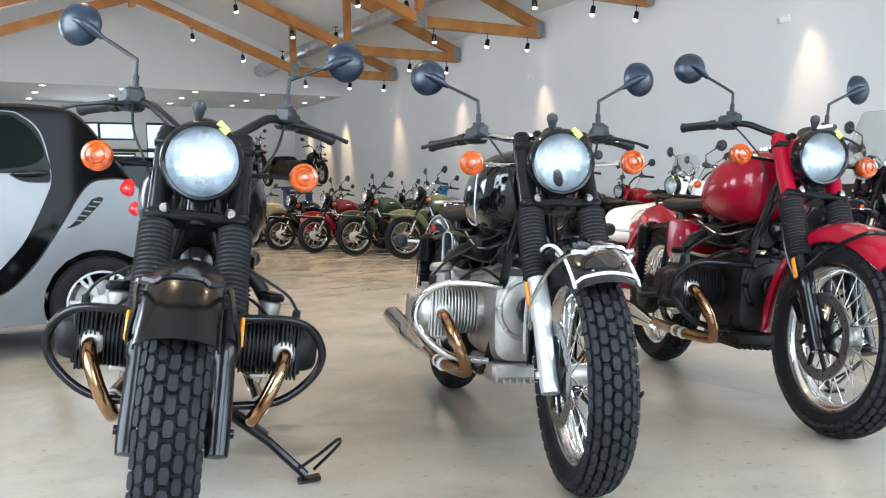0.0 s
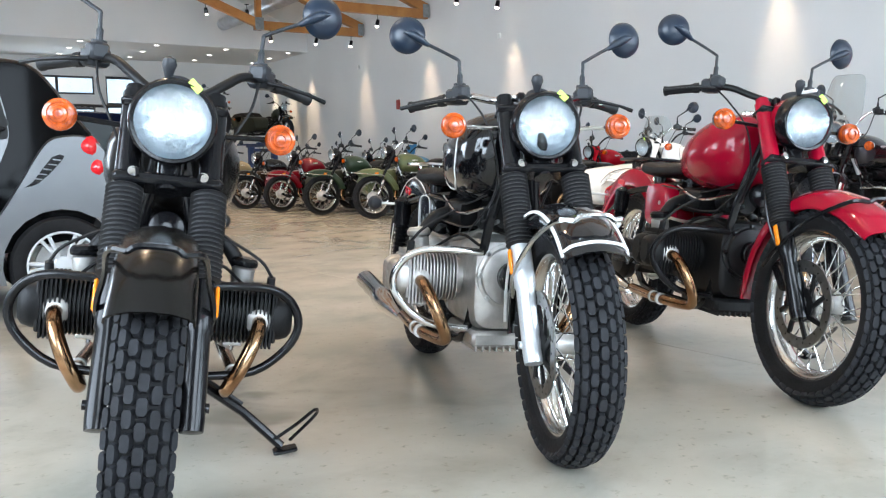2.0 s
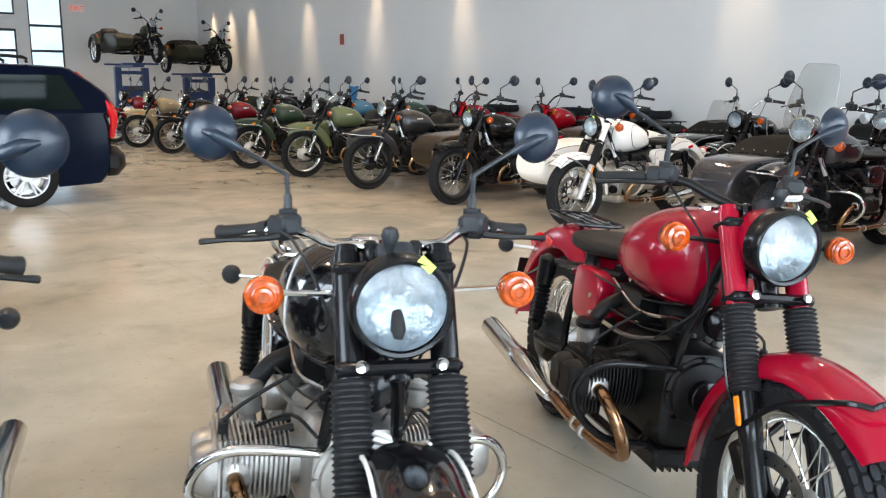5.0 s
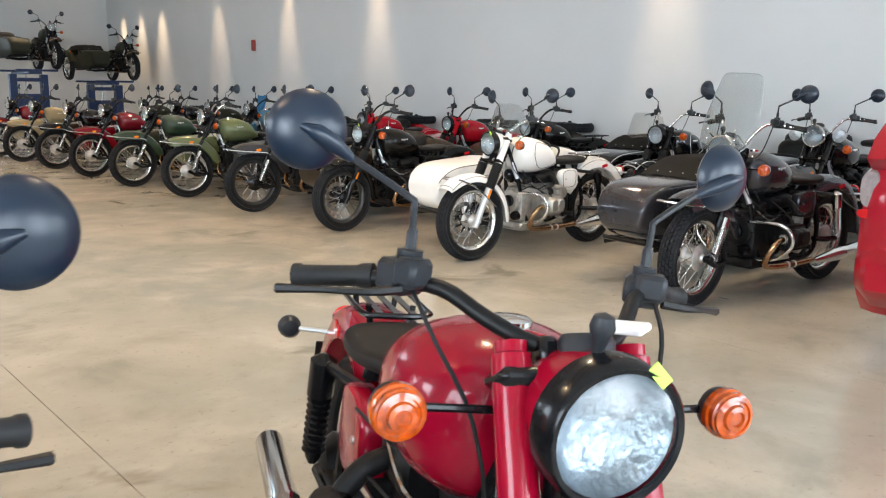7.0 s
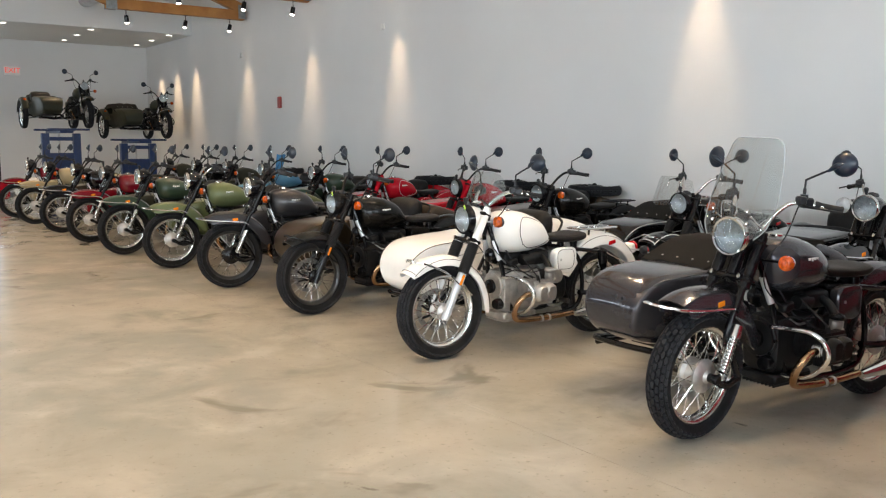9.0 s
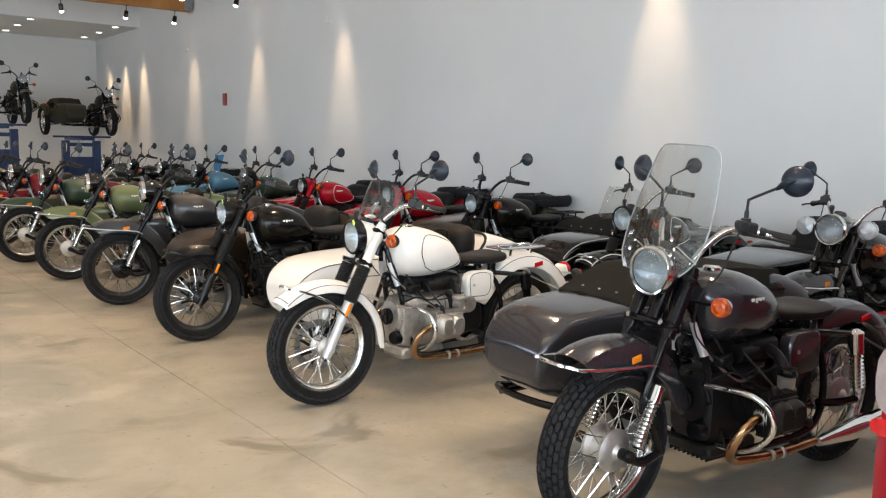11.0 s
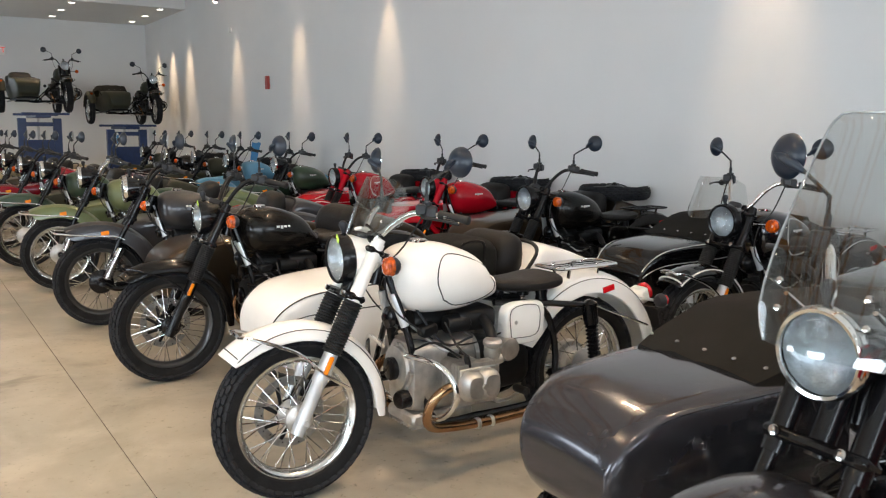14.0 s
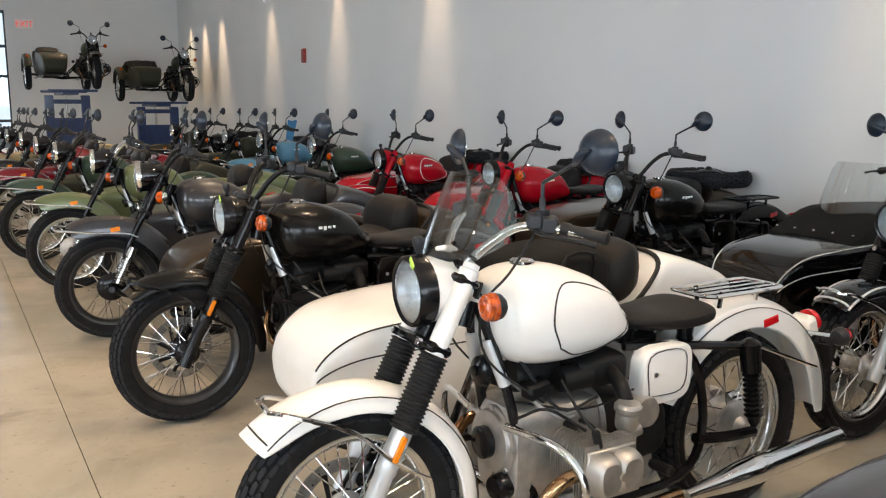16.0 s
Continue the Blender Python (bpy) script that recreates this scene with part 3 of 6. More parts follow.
        part("cable", f"cable{s}{bar_dz}", lambda bm: tube(bm, [(-0.475, s * 0.205, 1.09 + bar_dz), (-0.40, s * 0.185, 1.02), (-0.345, s * 0.135, 0.92), (-0.40, s * 0.085, 0.75), (-0.58, s * 0.115, 0.60)], 0.004 if s > 0 else 0.0035, 5, 4), RUBBER, root, m=body_tilt)
        if sidecar and s < 0:
            continue
        ind = part("indicator", f"indicator{s}{ind_dz}", lambda bm: lathe(bm, [(0.0, -0.028), (0.022, -0.026), (0.034, -0.014), (0.037, 0.0), (0.037, 0.006), (0.0, 0.008)], (-0.318, s * 0.258, 0.948 + ind_dz), (1, 0, 0), 18), PLASTIC if fork == "gaiter" else CHROME, root, m=turn)
        part("indicator_lens", f"indicator_lens{s}{ind_dz}", lambda bm: lathe(bm, [(0.0385, 0.004), (0.0385, 0.014), (0.036, 0.017), (0.036, 0.026), (0.033, 0.028), (0.0325, 0.032), (0.027, 0.034), (0.0255, 0.031), (0.021, 0.033), (0.019, 0.038), (0.012, 0.040), (0.010, 0.036), (0.0, 0.037)], (-0.318, s * 0.258, 0.948 + ind_dz), (1, 0, 0), 20), AMBER, ind, "amber ribbed lens")
        part("stalk", f"indicator_stalk{s}{ind_dz}", lambda bm: tube(bm, [(-0.335, s * 0.10, 0.94 + ind_dz), (-0.328, s * 0.235, 0.947 + ind_dz)], 0.0065, 8, 0), CHROME if stripe else BLACK_METAL, ind)

    # frame
    def frame_mesh(bm):
        for s in (-1, 1):
            tube(bm, [(-0.40, s * 0.03, 0.90), (-0.47, s * 0.075, 0.66), (-0.545, s * 0.10, 0.34), (-0.62, s * 0.11, 0.235), (-0.8, s * 0.115, 0.225), (-1.15, s * 0.12, 0.24), (-1.25, s * 0.12, 0.38), (-1.22, s * 0.115, 0.60), (-1.14, s * 0.10, 0.70)], 0.016, 8, 4)
            tube(bm, [(-0.92, s * 0.08, 0.715), (-1.12, s * 0.115, 0.70), (-1.36, s * 0.14, 0.67), (-1.45, s * 0.14, 0.66)], 0.015, 8, 4)
            tube(bm, [(-1.22, s * 0.12, 0.36), (-1.36, s * 0.125, 0.34), (-1.5, s * 0.13, 0.335)], 0.02, 8, 3)
        tube(bm, [(-0.38, 0, 0.93), (-0.6, 0, 0.84), (-0.92, 0, 0.735), (-1.12, 0, 0.70)], 0.02, 8, 4)
        tube(bm, [(-0.36, 0, 0.84), (-0.40, 0, 0.97)], 0.034, 12, 0)
        tube(bm, [(-0.545, -0.10, 0.36), (-0.545, 0.10, 0.36)], 0.014, 8, 0)
    part("frame", "frame", frame_mesh, BLACK_METAL, root, "black enamelled tube frame", m=body_tilt)
    for s in (-1, 1):
        part("frame_sleeve", f"sleeve{s}", lambda bm: tube(bm, [(-0.425, s * 0.045, 0.80), (-0.468, s * 0.074, 0.66)], 0.019, 10, 0), SILVER if fork == "link" or sidecar else BLACK_METAL, root, m=body_tilt)

    # tank
    tank_sec = [(-0.425, 0.85, 0.93, 0.05), (-0.435, 0.79, 0.962, 0.10), (-0.475, 0.735, 0.990, 0.148), (-0.55, 0.705, 1.005, 0.176), (-0.65, 0.698, 1.0, 0.182), (-0.75, 0.703, 0.972, 0.172), (-0.84, 0.72, 0.925, 0.146), (-0.91, 0.742, 0.832, 0.108), (-0.945, 0.765, 0.83, 0.06)]

    def tank_mesh(bm):
        loft(bm, dense(tank_sec, 4), 28, 2.35)

    def tank_side(x, z, out=0.002):
        """The tank's half width at a height."""
        lo, hi, hw = (float(np.interp(-x, [-q[0] for q in tank_sec], [q[k] for q in tank_sec])) for k in (1, 2, 3))
        f = min(0.985, abs((z - (lo + hi) / 2) / ((hi - lo) / 2)))
        return hw * (1 - f ** 2.35) ** (1 / 2.35) + out
    tank = part("fuel_tank", "tank", tank_mesh, body, root, m=body_tilt)
    part("filler_cap", "filler_cap", lambda bm: lathe(bm, [(0.038, 0.0), (0.038, 0.012), (0.030, 0.018), (0.0, 0.02)], (-0.575, 0, 1.0), (-0.05, 0, 1), 22), CHROME, tank)
    for s in (-1, 1):
        if badge:
            def badge_mesh(bm):
                for k, w in enumerate((0.020, 0.016, 0.018, 0.014)):
                    box(bm, (w, 0.004, 0.022), pose(-0.622 - 0.024 * k, s * tank_side(-0.622 - 0.024 * k, 0.89, 0.0), 0.89, s * -8), 0.001)
            part("badge", f"badge{s}", badge_mesh, WHITE_MARK, tank, "small white tank lettering as plain bars")
        if stripe:
            def panel_line(bm):
                out = smooth_path([(-0.60, 0, 0.775), (-0.565, 0, 0.85), (-0.58, 0, 0.925), (-0.635, 0, 0.962), (-0.74, 0, 0.94), (-0.84, 0, 0.892), (-0.895, 0, 0.845), (-0.89, 0, 0.79), (-0.82, 0, 0.755), (-0.68, 0, 0.74), (-0.60, 0, 0.775)], 4)
                tube(bm, [(p[0], s * tank_side(p[0], p[2]), p[2]) for p in out], 0.003, 4, 0)
            part("pinstripe", f"tank_pinstripe{s}", panel_line, stripe, tank)

    # engine
    seat_of_engine = body_tilt @ Matrix.Translation((0.062, 0, 0.012))

    def block(bm):
        sec = [(-0.545, 0.30, 0.55, 0.095), (-0.555, 0.275, 0.565, 0.110), (-0.60, 0.262, 0.575, 0.116), (-0.80, 0.26, 0.575, 0.116), (-0.855, 0.262, 0.57, 0.120)]
        loft(bm, sec, 28, 4.6)
        loft(bm, [(-0.858, 0.255, 0.58, 0.132), (-0.878, 0.255, 0.58, 0.132)], 28, 3.0)
        lathe(bm, [(0.108, 0.0), (0.108, 0.012), (0.098, 0.016), (0.094, 0.028), (0.072, 0.034), (0.0, 0.036)], (-0.552, 0, 0.452), (1, 0, 0), 32)
        box(bm, (0.31, 0.225, 0.055), pose(-0.70, 0, 0.238), 0.012)
    part("engine_block", "engine_block", block, engine, root, m=seat_of_engine)
    part("gearbox", "gearbox", lambda bm: loft(bm, dense([(-0.88, 0.28, 0.57, 0.120), (-0.98, 0.29, 0.54, 0.104), (-1.15, 0.30, 0.50, 0.090), (-1.20, 0.33, 0.46, 0.06)], 2), 24, 4.0), ENGINE_BLACK, root, m=seat_of_engine)
    part("sump_finning", "sump_fins", lambda bm: [box(bm, (0.30, 0.006, 0.018), pose(-0.70, -0.096 + 0.024 * k, 0.207)) for k in range(9)], engine, root, kind="stuff", m=seat_of_engine)
    part("cover_bolting", "cover_bolts", lambda bm: [lathe(bm, [(0.009, 0.0), (0.009, 0.02), (0.0, 0.022)], (-0.552, 0.102 * math.cos(k * math.pi / 4), 0.452 + 0.102 * math.sin(k * math.pi / 4)), (1, 0, 0), 8) for k in range(8)], STEEL if engine is ALLOY else BLACK_METAL, root, kind="stuff", m=seat_of_engine)
    part("timing_cover", "timing_cover", lambda bm: lathe(bm, [(0.05, 0.03), (0.05, 0.052), (0.042, 0.058), (0.0, 0.058)], (-0.545, 0, 0.452), (1, 0, 0), 24), BLACK_METAL, root, m=seat_of_engine)

    def generator(bm):
        lathe(bm, [(0.0, 0.0), (0.05, 0.002), (0.055, 0.015), (0.055, 0.15), (0.045, 0.165), (0.0, 0.167)], (-0.76, 0.0, 0.645), (1, 0, 0.02), 20)
        loft(bm, dense([(-0.79, 0.60, 0.685, 0.09), (-0.80, 0.59, 0.695, 0.115), (-0.95, 0.59, 0.695, 0.118), (-0.97, 0.60, 0.685, 0.10)], 2), 22, 4.5)
        lathe(bm, [(0.0, 0.0), (0.036, 0.002), (0.040, 0.01), (0.040, 0.11), (0.028, 0.12), (0.0, 0.122)], (-0.72, 0.085, 0.635), (-1, 0, 0), 18)
        box(bm, (0.08, 0.06, 0.05), pose(-0.63, 0.09, 0.625, 0, 12), 0.01)
        box(bm, (0.05, 0.05, 0.07), pose(-0.60, -0.07, 0.635, 0, -8), 0.01)
        for s in (-1, 1):
            tube(bm, [(-0.90, s * 0.11, 0.645), (-0.89, s * 0.17, 0.62), (-0.885, s * 0.215, 0.56)], 0.024, 10, 4)
            tube(bm, [(-0.56, s * 0.10, 0.55), (-0.63, s * 0.15, 0.58), (-0.72, s * 0.22, 0.52)], 0.005, 5, 4)
    part("alternator", "alternator", generator, ENGINE_BLACK, root, m=seat_of_engine)
    for s in (-1, 1):
        def barrel(bm):
            lathe(bm, [(0.0, 0.11), (0.062, 0.112), (0.062, 0.27), (0.0, 0.272)], (-0.735, 0, 0.43), (0, s, 0), 20)

        def barrel_fins(bm):
            for k in range(10):
                y = 0.142 + 0.0115 * k
                rings(bm, [[Vector((-0.735 + 0.086 * math.copysign(abs(math.cos(a)) ** 0.6, math.cos(a)), s * yy, 0.43 + 0.083 * math.copysign(abs(math.sin(a)) ** 0.6, math.sin(a)))) for a in np.linspace(0, 2 * math.pi, 20, endpoint=False)] for yy in (y, y + 0.0045)])

        def head_mesh(bm):
            box(bm, (0.15, 0.055, 0.14), pose(-0.735, s * 0.285, 0.43), 0.014)
            for k in range(5):
                box(bm, (0.182, 0.0055, 0.172), pose(-0.735, s * (0.262 + 0.0115 * k), 0.43))

        def rocker(bm):
            for dx in (-0.04, 0.04):
                loft_y = [(0.312, 0.052, 0.064), (0.335, 0.052, 0.064), (0.357, 0.046, 0.057), (0.368, 0.034, 0.044)]
                rings(bm, [[Vector((-0.735 + dx + hx * math.copysign(abs(math.cos(a)) ** 0.7, math.cos(a)), s * y, 0.43 + hz * math.copysign(abs(math.sin(a)) ** 0.7, math.sin(a)))) for a in np.linspace(0, 2 * math.pi, 18, endpoint=False)] for y, hx, hz in loft_y])
            box(bm, (0.178, 0.012, 0.140), pose(-0.735, s * 0.316, 0.43), 0.004)
            lathe(bm, [(0.012, 0.0), (0.012, 0.014), (0.0, 0.016)], (-0.735, s * 0.358, 0.43), (0, s, 0), 10)
        cyl = part("cylinder", f"barrel{s}", barrel, engine, root, "finned cylinder barrel", m=seat_of_engine)
        part("finning", f"barrel_fins{s}", barrel_fins, engine, cyl, kind="stuff")
        part("cylinder_head", f"cyl_head{s}", head_mesh, engine, cyl)
        part("rocker_cover", f"rocker{s}", rocker, engine, cyl)

        def carb(bm):
            lathe(bm, [(0.0, 0.0), (0.032, 0.002), (0.036, 0.02), (0.036, 0.05), (0.024, 0.06), (0.0, 0.064)], (-0.87, s * 0.225, 0.50), (0, s * 0.1, 1), 14)
            lathe(bm, [(0.022, -0.06), (0.022, 0.06)], (-0.86, s * 0.225, 0.48), (1, 0, -0.2), 12)
            box(bm, (0.05, 0.045, 0.05), pose(-0.875, s * 0.225, 0.455), 0.008)
        part("carburettor", f"carb{s}", carb, ALLOY, root, m=seat_of_engine)
        part("carburettor_cap", f"carb_cap{s}", lambda bm: lathe(bm, [(0.040, 0.0), (0.042, 0.004), (0.042, 0.016), (0.034, 0.026), (0.0, 0.030)], (-0.87, s * 0.23, 0.558), (0, s * 0.1, 1), 18), BLACK_METAL if engine is not ALLOY else ALLOY, root, m=seat_of_engine)
        part("push_rod_cover", f"pushrod{s}", lambda bm: [tube(bm, [(-0.715 - 0.06 * k, s * 0.13, 0.515), (-0.72 - 0.055 * k, s * 0.265, 0.485)], 0.011, 8, 0) for k in (0, 1)], ENGINE_BLACK, cyl)

        exh = part("exhaust_pipe", f"exhaust{s}", lambda bm: tube(bm, [(-0.69, s * 0.272, 0.42), (-0.615, s * 0.270, 0.415), (-0.565, s * 0.255, 0.375), (-0.548, s * 0.225, 0.305), (-0.58, s * 0.195, 0.24), (-0.66, s * 0.20, 0.222), (-0.85, s * 0.225, 0.222), (-1.12, s * 0.215, 0.225)], 0.0205, 12, 5), pipe, root, m=seat_of_engine)
        part("exhaust_flange", f"flange{s}", lambda bm: lathe(bm, [(0.022, 0), (0.036, 0.002), (0.038, 0.012), (0.024, 0.022)], (-0.665, s * 0.272, 0.42), (1, 0, -0.03), 16), ALLOY, exh)
        for x in (-0.80, -0.87):
            part("clamp", f"pipe_clamp{s}", lambda bm: lathe(bm, [(0.0215, -0.008), (0.025, -0.007), (0.025, 0.007), (0.0215, 0.008)], (0, s * 0.225, 0.222), (1, 0, 0), 14), STEEL, exh, m=pose(x, 0, 0))
        part("muffler", f"muffler{s}", lambda bm: lathe(bm, [(0.020, 0), (0.026, 0.05), (0.046, 0.22), (0.050, 0.30), (0.050, 0.36), (0.043, 0.38), (0.043, 0.74), (0.038, 0.75), (0.034, 0.74), (0.034, 0.60), (0, 0.60)], (-1.10, s * 0.215, 0.225), (-1, s * 0.02, 0.075), 20), pipe if pipe is BLACK_METAL else CHROME, exh, "tapered chrome silencer", m=pose(-0.05, 0, -0.012))
        part("crash_bar", f"crash_bar{s}", lambda bm: tube(bm, [(-0.52, s * 0.10, 0.53), (-0.535, s * 0.20, 0.535), (-0.555, s * 0.29, 0.53), (-0.575, s * 0.35, 0.495), (-0.59, s * 0.378, 0.43), (-0.59, s * 0.35, 0.36), (-0.585, s * 0.26, 0.29), (-0.585, s * 0.12, 0.27)], 0.0125, 10, 4), crash, root, m=seat_of_engine)
        part("footpeg", f"footpeg{s}", lambda bm: lathe(bm, [(0.0, 0), (0.014, 0.002), (0.018, 0.01), (0.018, 0.09), (0.012, 0.095)], (-1.0, s * 0.14, 0.33), (0, s, 0.03), 10), RUBBER, root, m=body_tilt)

        def side_box(bm):
            angles = np.linspace(0, 2 * math.pi, 28, endpoint=False)
            rings(bm, [[Vector((-1.045 + 0.112 * k * math.copysign(abs(math.cos(a)) ** 0.5, math.cos(a)) - 0.10 * 0.097 * k * math.sin(a), s * y, 0.622 + 0.097 * k * math.copysign(abs(math.sin(a)) ** 0.5, math.sin(a)))) for a in angles] for y, k in ((0.094, 0.98), (0.136, 1.0), (0.148, 0.975), (0.154, 0.93), (0.1555, 0.86))])
        cov = part("side_cover", f"side_cover{s}", side_box, body, root, m=body_tilt)
        part("cover_latch", f"cover_latch{s}", lambda bm: lathe(bm, [(0.009, 0), (0.009, 0.006), (0, 0.007)], (-0.99, s * 0.154, 0.63), (0, s, 0), 8), STEEL, cov)
        if stripe:
            part("pinstripe", f"cover_line{s}", lambda bm: tube(bm, [(-0.965, s * 0.157, 0.56), (-0.965, s * 0.157, 0.69), (-1.10, s * 0.157, 0.70), (-1.125, s * 0.157, 0.64), (-1.10, s * 0.157, 0.565), (-0.965, s * 0.157, 0.56)], 0.002, 4, 4), stripe, cov)

        def shock(bm):
            a, b = Vector((-1.47, s * 0.155, 0.37)), Vector((-1.42, s * 0.155, 0.69))
            d, n = (b - a).length, 9
            prof = [(0.012, 0), (0.022, 0.02)]
            for k in range(n):
                prof += [(0.022, (0.1 + (k + 0.1) / n * 0.52) * d), (0.033, (0.1 + (k + 0.5) / n * 0.52) * d), (0.022, (0.1 + (k + 0.9) / n * 0.52) * d)]
            lathe(bm, prof + [(0.036, 0.64 * d), (0.036, 0.95 * d), (0.012, d)], a, b - a, 14)
        part("shock_absorber", f"shock{s}", shock, CHROME if fork == "link" else BLACK_METAL, root, m=body_tilt)

        rin = part("rear_indicator", f"rear_ind{s}", lambda bm: lathe(bm, [(0.0, -0.03), (0.024, -0.026), (0.034, -0.010), (0.036, 0.008), (0.0, 0.012)], (-1.86, s * 0.192, 0.645), (-1, 0, 0), 16), PLASTIC, root, m=body_tilt)
        part("stalk", f"rear_stalk{s}", lambda bm: tube(bm, [(-1.80, s * 0.05, 0.645), (-1.85, s * 0.185, 0.645)], 0.007, 6, 0), STEEL, rin)
        part("indicator_lens", f"rear_lens{s}", lambda bm: lathe(bm, [(0.036, 0.008), (0.030, 0.026), (0.0, 0.034)], (-1.86, s * 0.192, 0.645), (-1, 0, 0), 16), RED_LENS, rin)

    # small engine fittings
    part("horn", "horn", lambda bm: (lathe(bm, [(0.0, 0.03), (0.02, 0.028), (0.044, 0.018), (0.048, 0.0), (0.03, -0.02), (0.0, -0.024)], (-0.44, 0.0, 0.69), (1, 0, 0.1), 20), lathe(bm, [(0.016, 0.028), (0.016, 0.036), (0.0, 0.038)], (-0.44, 0.0, 0.69), (1, 0, 0.1), 12)), BLACK_METAL, root, m=body_tilt)
    part("oil_filter", "oil_filter", lambda bm: lathe(bm, [(0.038, -0.03), (0.040, -0.02), (0.040, 0.05), (0.034, 0.062), (0.0, 0.064)], (-0.56, 0.06, 0.33), (1, 0.1, 0), 18), BLACK_METAL, root, m=seat_of_engine)
    if disc:
        part("brake_caliper", "caliper", lambda bm: (box(bm, (0.06, 0.06, 0.11), pose(-0.10, -0.075, 0.42, 0, -40), 0.012), tube(bm, [(-0.12, -0.08, 0.47), (-0.17, -0.12, 0.60), (-0.24, -0.12, 0.78), (-0.33, -0.10, 0.95)], 0.005, 6, 4)), BLACK_METAL, root, m=turn)
    rng = random.Random(5)
    for k in range(7):
        sd = 1 if k % 2 else -1
        a, b = (-0.46 - 0.05 * rng.random(), sd * (0.04 + 0.06 * rng.random()), 0.60 + 0.16 * rng.random()), (-0.74 - 0.25 * rng.random(), sd * (0.10 + 0.08 * rng.random()), 0.55 + 0.17 * rng.random())
        mid = ((a[0] + b[0]) / 2, sd * (0.10 + 0.03 * rng.random()), min(a[2], b[2]) - 0.01 - 0.02 * rng.random())
        part("hose", f"hose{k}", lambda bm: tube(bm, [a, mid, b], 0.0035 + 0.0018 * (k % 3), 6, 5), (RUBBER, PLASTIC, STEEL)[k % 3] if k != 4 else CHROME, root, m=body_tilt)
    for s in (-1, 1):
        part("air_filter", f"air_filter{s}", lambda bm: lathe(bm, [(0.0, -0.05), (0.05, -0.048), (0.056, -0.03), (0.056, 0.03), (0.048, 0.045), (0.0, 0.048)], (-0.955, s * 0.12, 0.515), (0, 1, 0), 20), ALLOY if engine is ALLOY else ENGINE_BLACK, root, m=body_tilt)
        part("plug_cap", f"plug_cap{s}", lambda bm: (lathe(bm, [(0.0, 0.05), (0.012, 0.046), (0.013, 0.0), (0.009, -0.01)], (-0.70, s * 0.30, 0.505), (0.3, 0, 1), 10), tube(bm, [(-0.685, s * 0.30, 0.55), (-0.66, s * 0.26, 0.60), (-0.68, s * 0.15, 0.66)], 0.005, 5, 4)), RUBBER, root, m=seat_of_engine)
        part("gear_lever" if s > 0 else "brake_pedal", f"pedal{s}", lambda bm: (tube(bm, [(-1.02, s * 0.15, 0.31), (-0.92, s * 0.19, 0.30), (-0.84, s * 0.20, 0.315)], 0.008, 6, 3), box(bm, (0.03, 0.06, 0.015), pose(-0.84, s * 0.215, 0.32), 0.004)), STEEL, root, m=body_tilt)

    # saddle, rear wheel and mudguard
    def saddle(bm):
        loft(bm, dense([(-0.945, 0.775, 0.80, 0.04), (-0.97, 0.757, 0.809, 0.08), (-1.04, 0.749, 0.809, 0.108), (-1.13, 0.745, 0.807, 0.142), (-1.22, 0.749, 0.817, 0.150), (-1.28, 0.76, 0.819, 0.128), (-1.305, 0.775, 0.807, 0.07)], 3), 24, 3.0)
    sd = part("saddle", "saddle", saddle, seat, root, m=body_tilt)
    for x, y in ((-1.2, 0.07), (-1.2, -0.07), (-1.0, 0)):
        part("seat_spring", "seat_spring", lambda bm: lathe(bm, [(0.0, 0), (0.03, 0.01), (0.026, 0.03), (0.03, 0.05), (0.026, 0.07), (0.0, 0.08)], (0, 0, 0.69), (0, 0, 1), 12), BLACK_METAL, sd, m=pose(x, y, 0))
    if pillion:
        part("pillion_seat", "pillion", lambda bm: loft(bm, dense([(-1.36, 0.90, 0.93, 0.05), (-1.40, 0.885, 0.95, 0.11), (-1.50, 0.885, 0.955, 0.125), (-1.62, 0.885, 0.95, 0.11), (-1.66, 0.90, 0.93, 0.05)], 3), 20, 3.0), seat, root, m=body_tilt)
    wheel(root, "rear_wheel", None, rim, near, fat=1.1, m=body_tilt @ Matrix.Translation((REAR_X, 0, R_TYRE)))
    rear = part("rear_fender", "rear_fender", lambda bm: guard(bm, REAR_X, R_TYRE, 0.455, 0.095, 22, 182, 0.085, 0, 26), body, root, m=body_tilt)
    for s in (-1, 1):
        part("reflector", f"rear_refl{s}", lambda bm: box(bm, (0.075, 0.008, 0.03), pose(-1.60, s * 0.096, 0.715, 0, 10), 0.003), RED_LENS, rear, "red side reflector")
        if stripe:
            part("pinstripe", f"rear_line{s}", lambda bm: trim_line(bm, REAR_X, R_TYRE, 0.438, s * 0.094, 26, 178), stripe, rear)
        part("fender_stay", f"rear_stay{s}", lambda bm: tube(bm, [(-1.44, s * 0.15, 0.67), (-1.62, s * 0.11, 0.60), (-1.88, s * 0.09, 0.50)], 0.007, 6, 3), CHROME if stripe else BLACK_METAL, rear)
    tl = part("tail_light", "tail_light", lambda bm: box(bm, (0.07, 0.10, 0.08), pose(-1.905, 0, 0.64, 0, 20), 0.015), body, root, m=body_tilt)
    part("tail_lens", "tail_lens", lambda bm: lathe(bm, [(0.048, 0), (0.046, 0.02), (0.03, 0.032), (0, 0.035)], (-1.935, 0, 0.65), (-1, 0, 0.2), 18), RED_LENS, tl)
    part("plate_holder", "plate_holder", lambda bm: box(bm, (0.006, 0.18, 0.11), pose(-1.965, 0, 0.52, 0, 12), 0.002), BLACK_MATTE, tl)
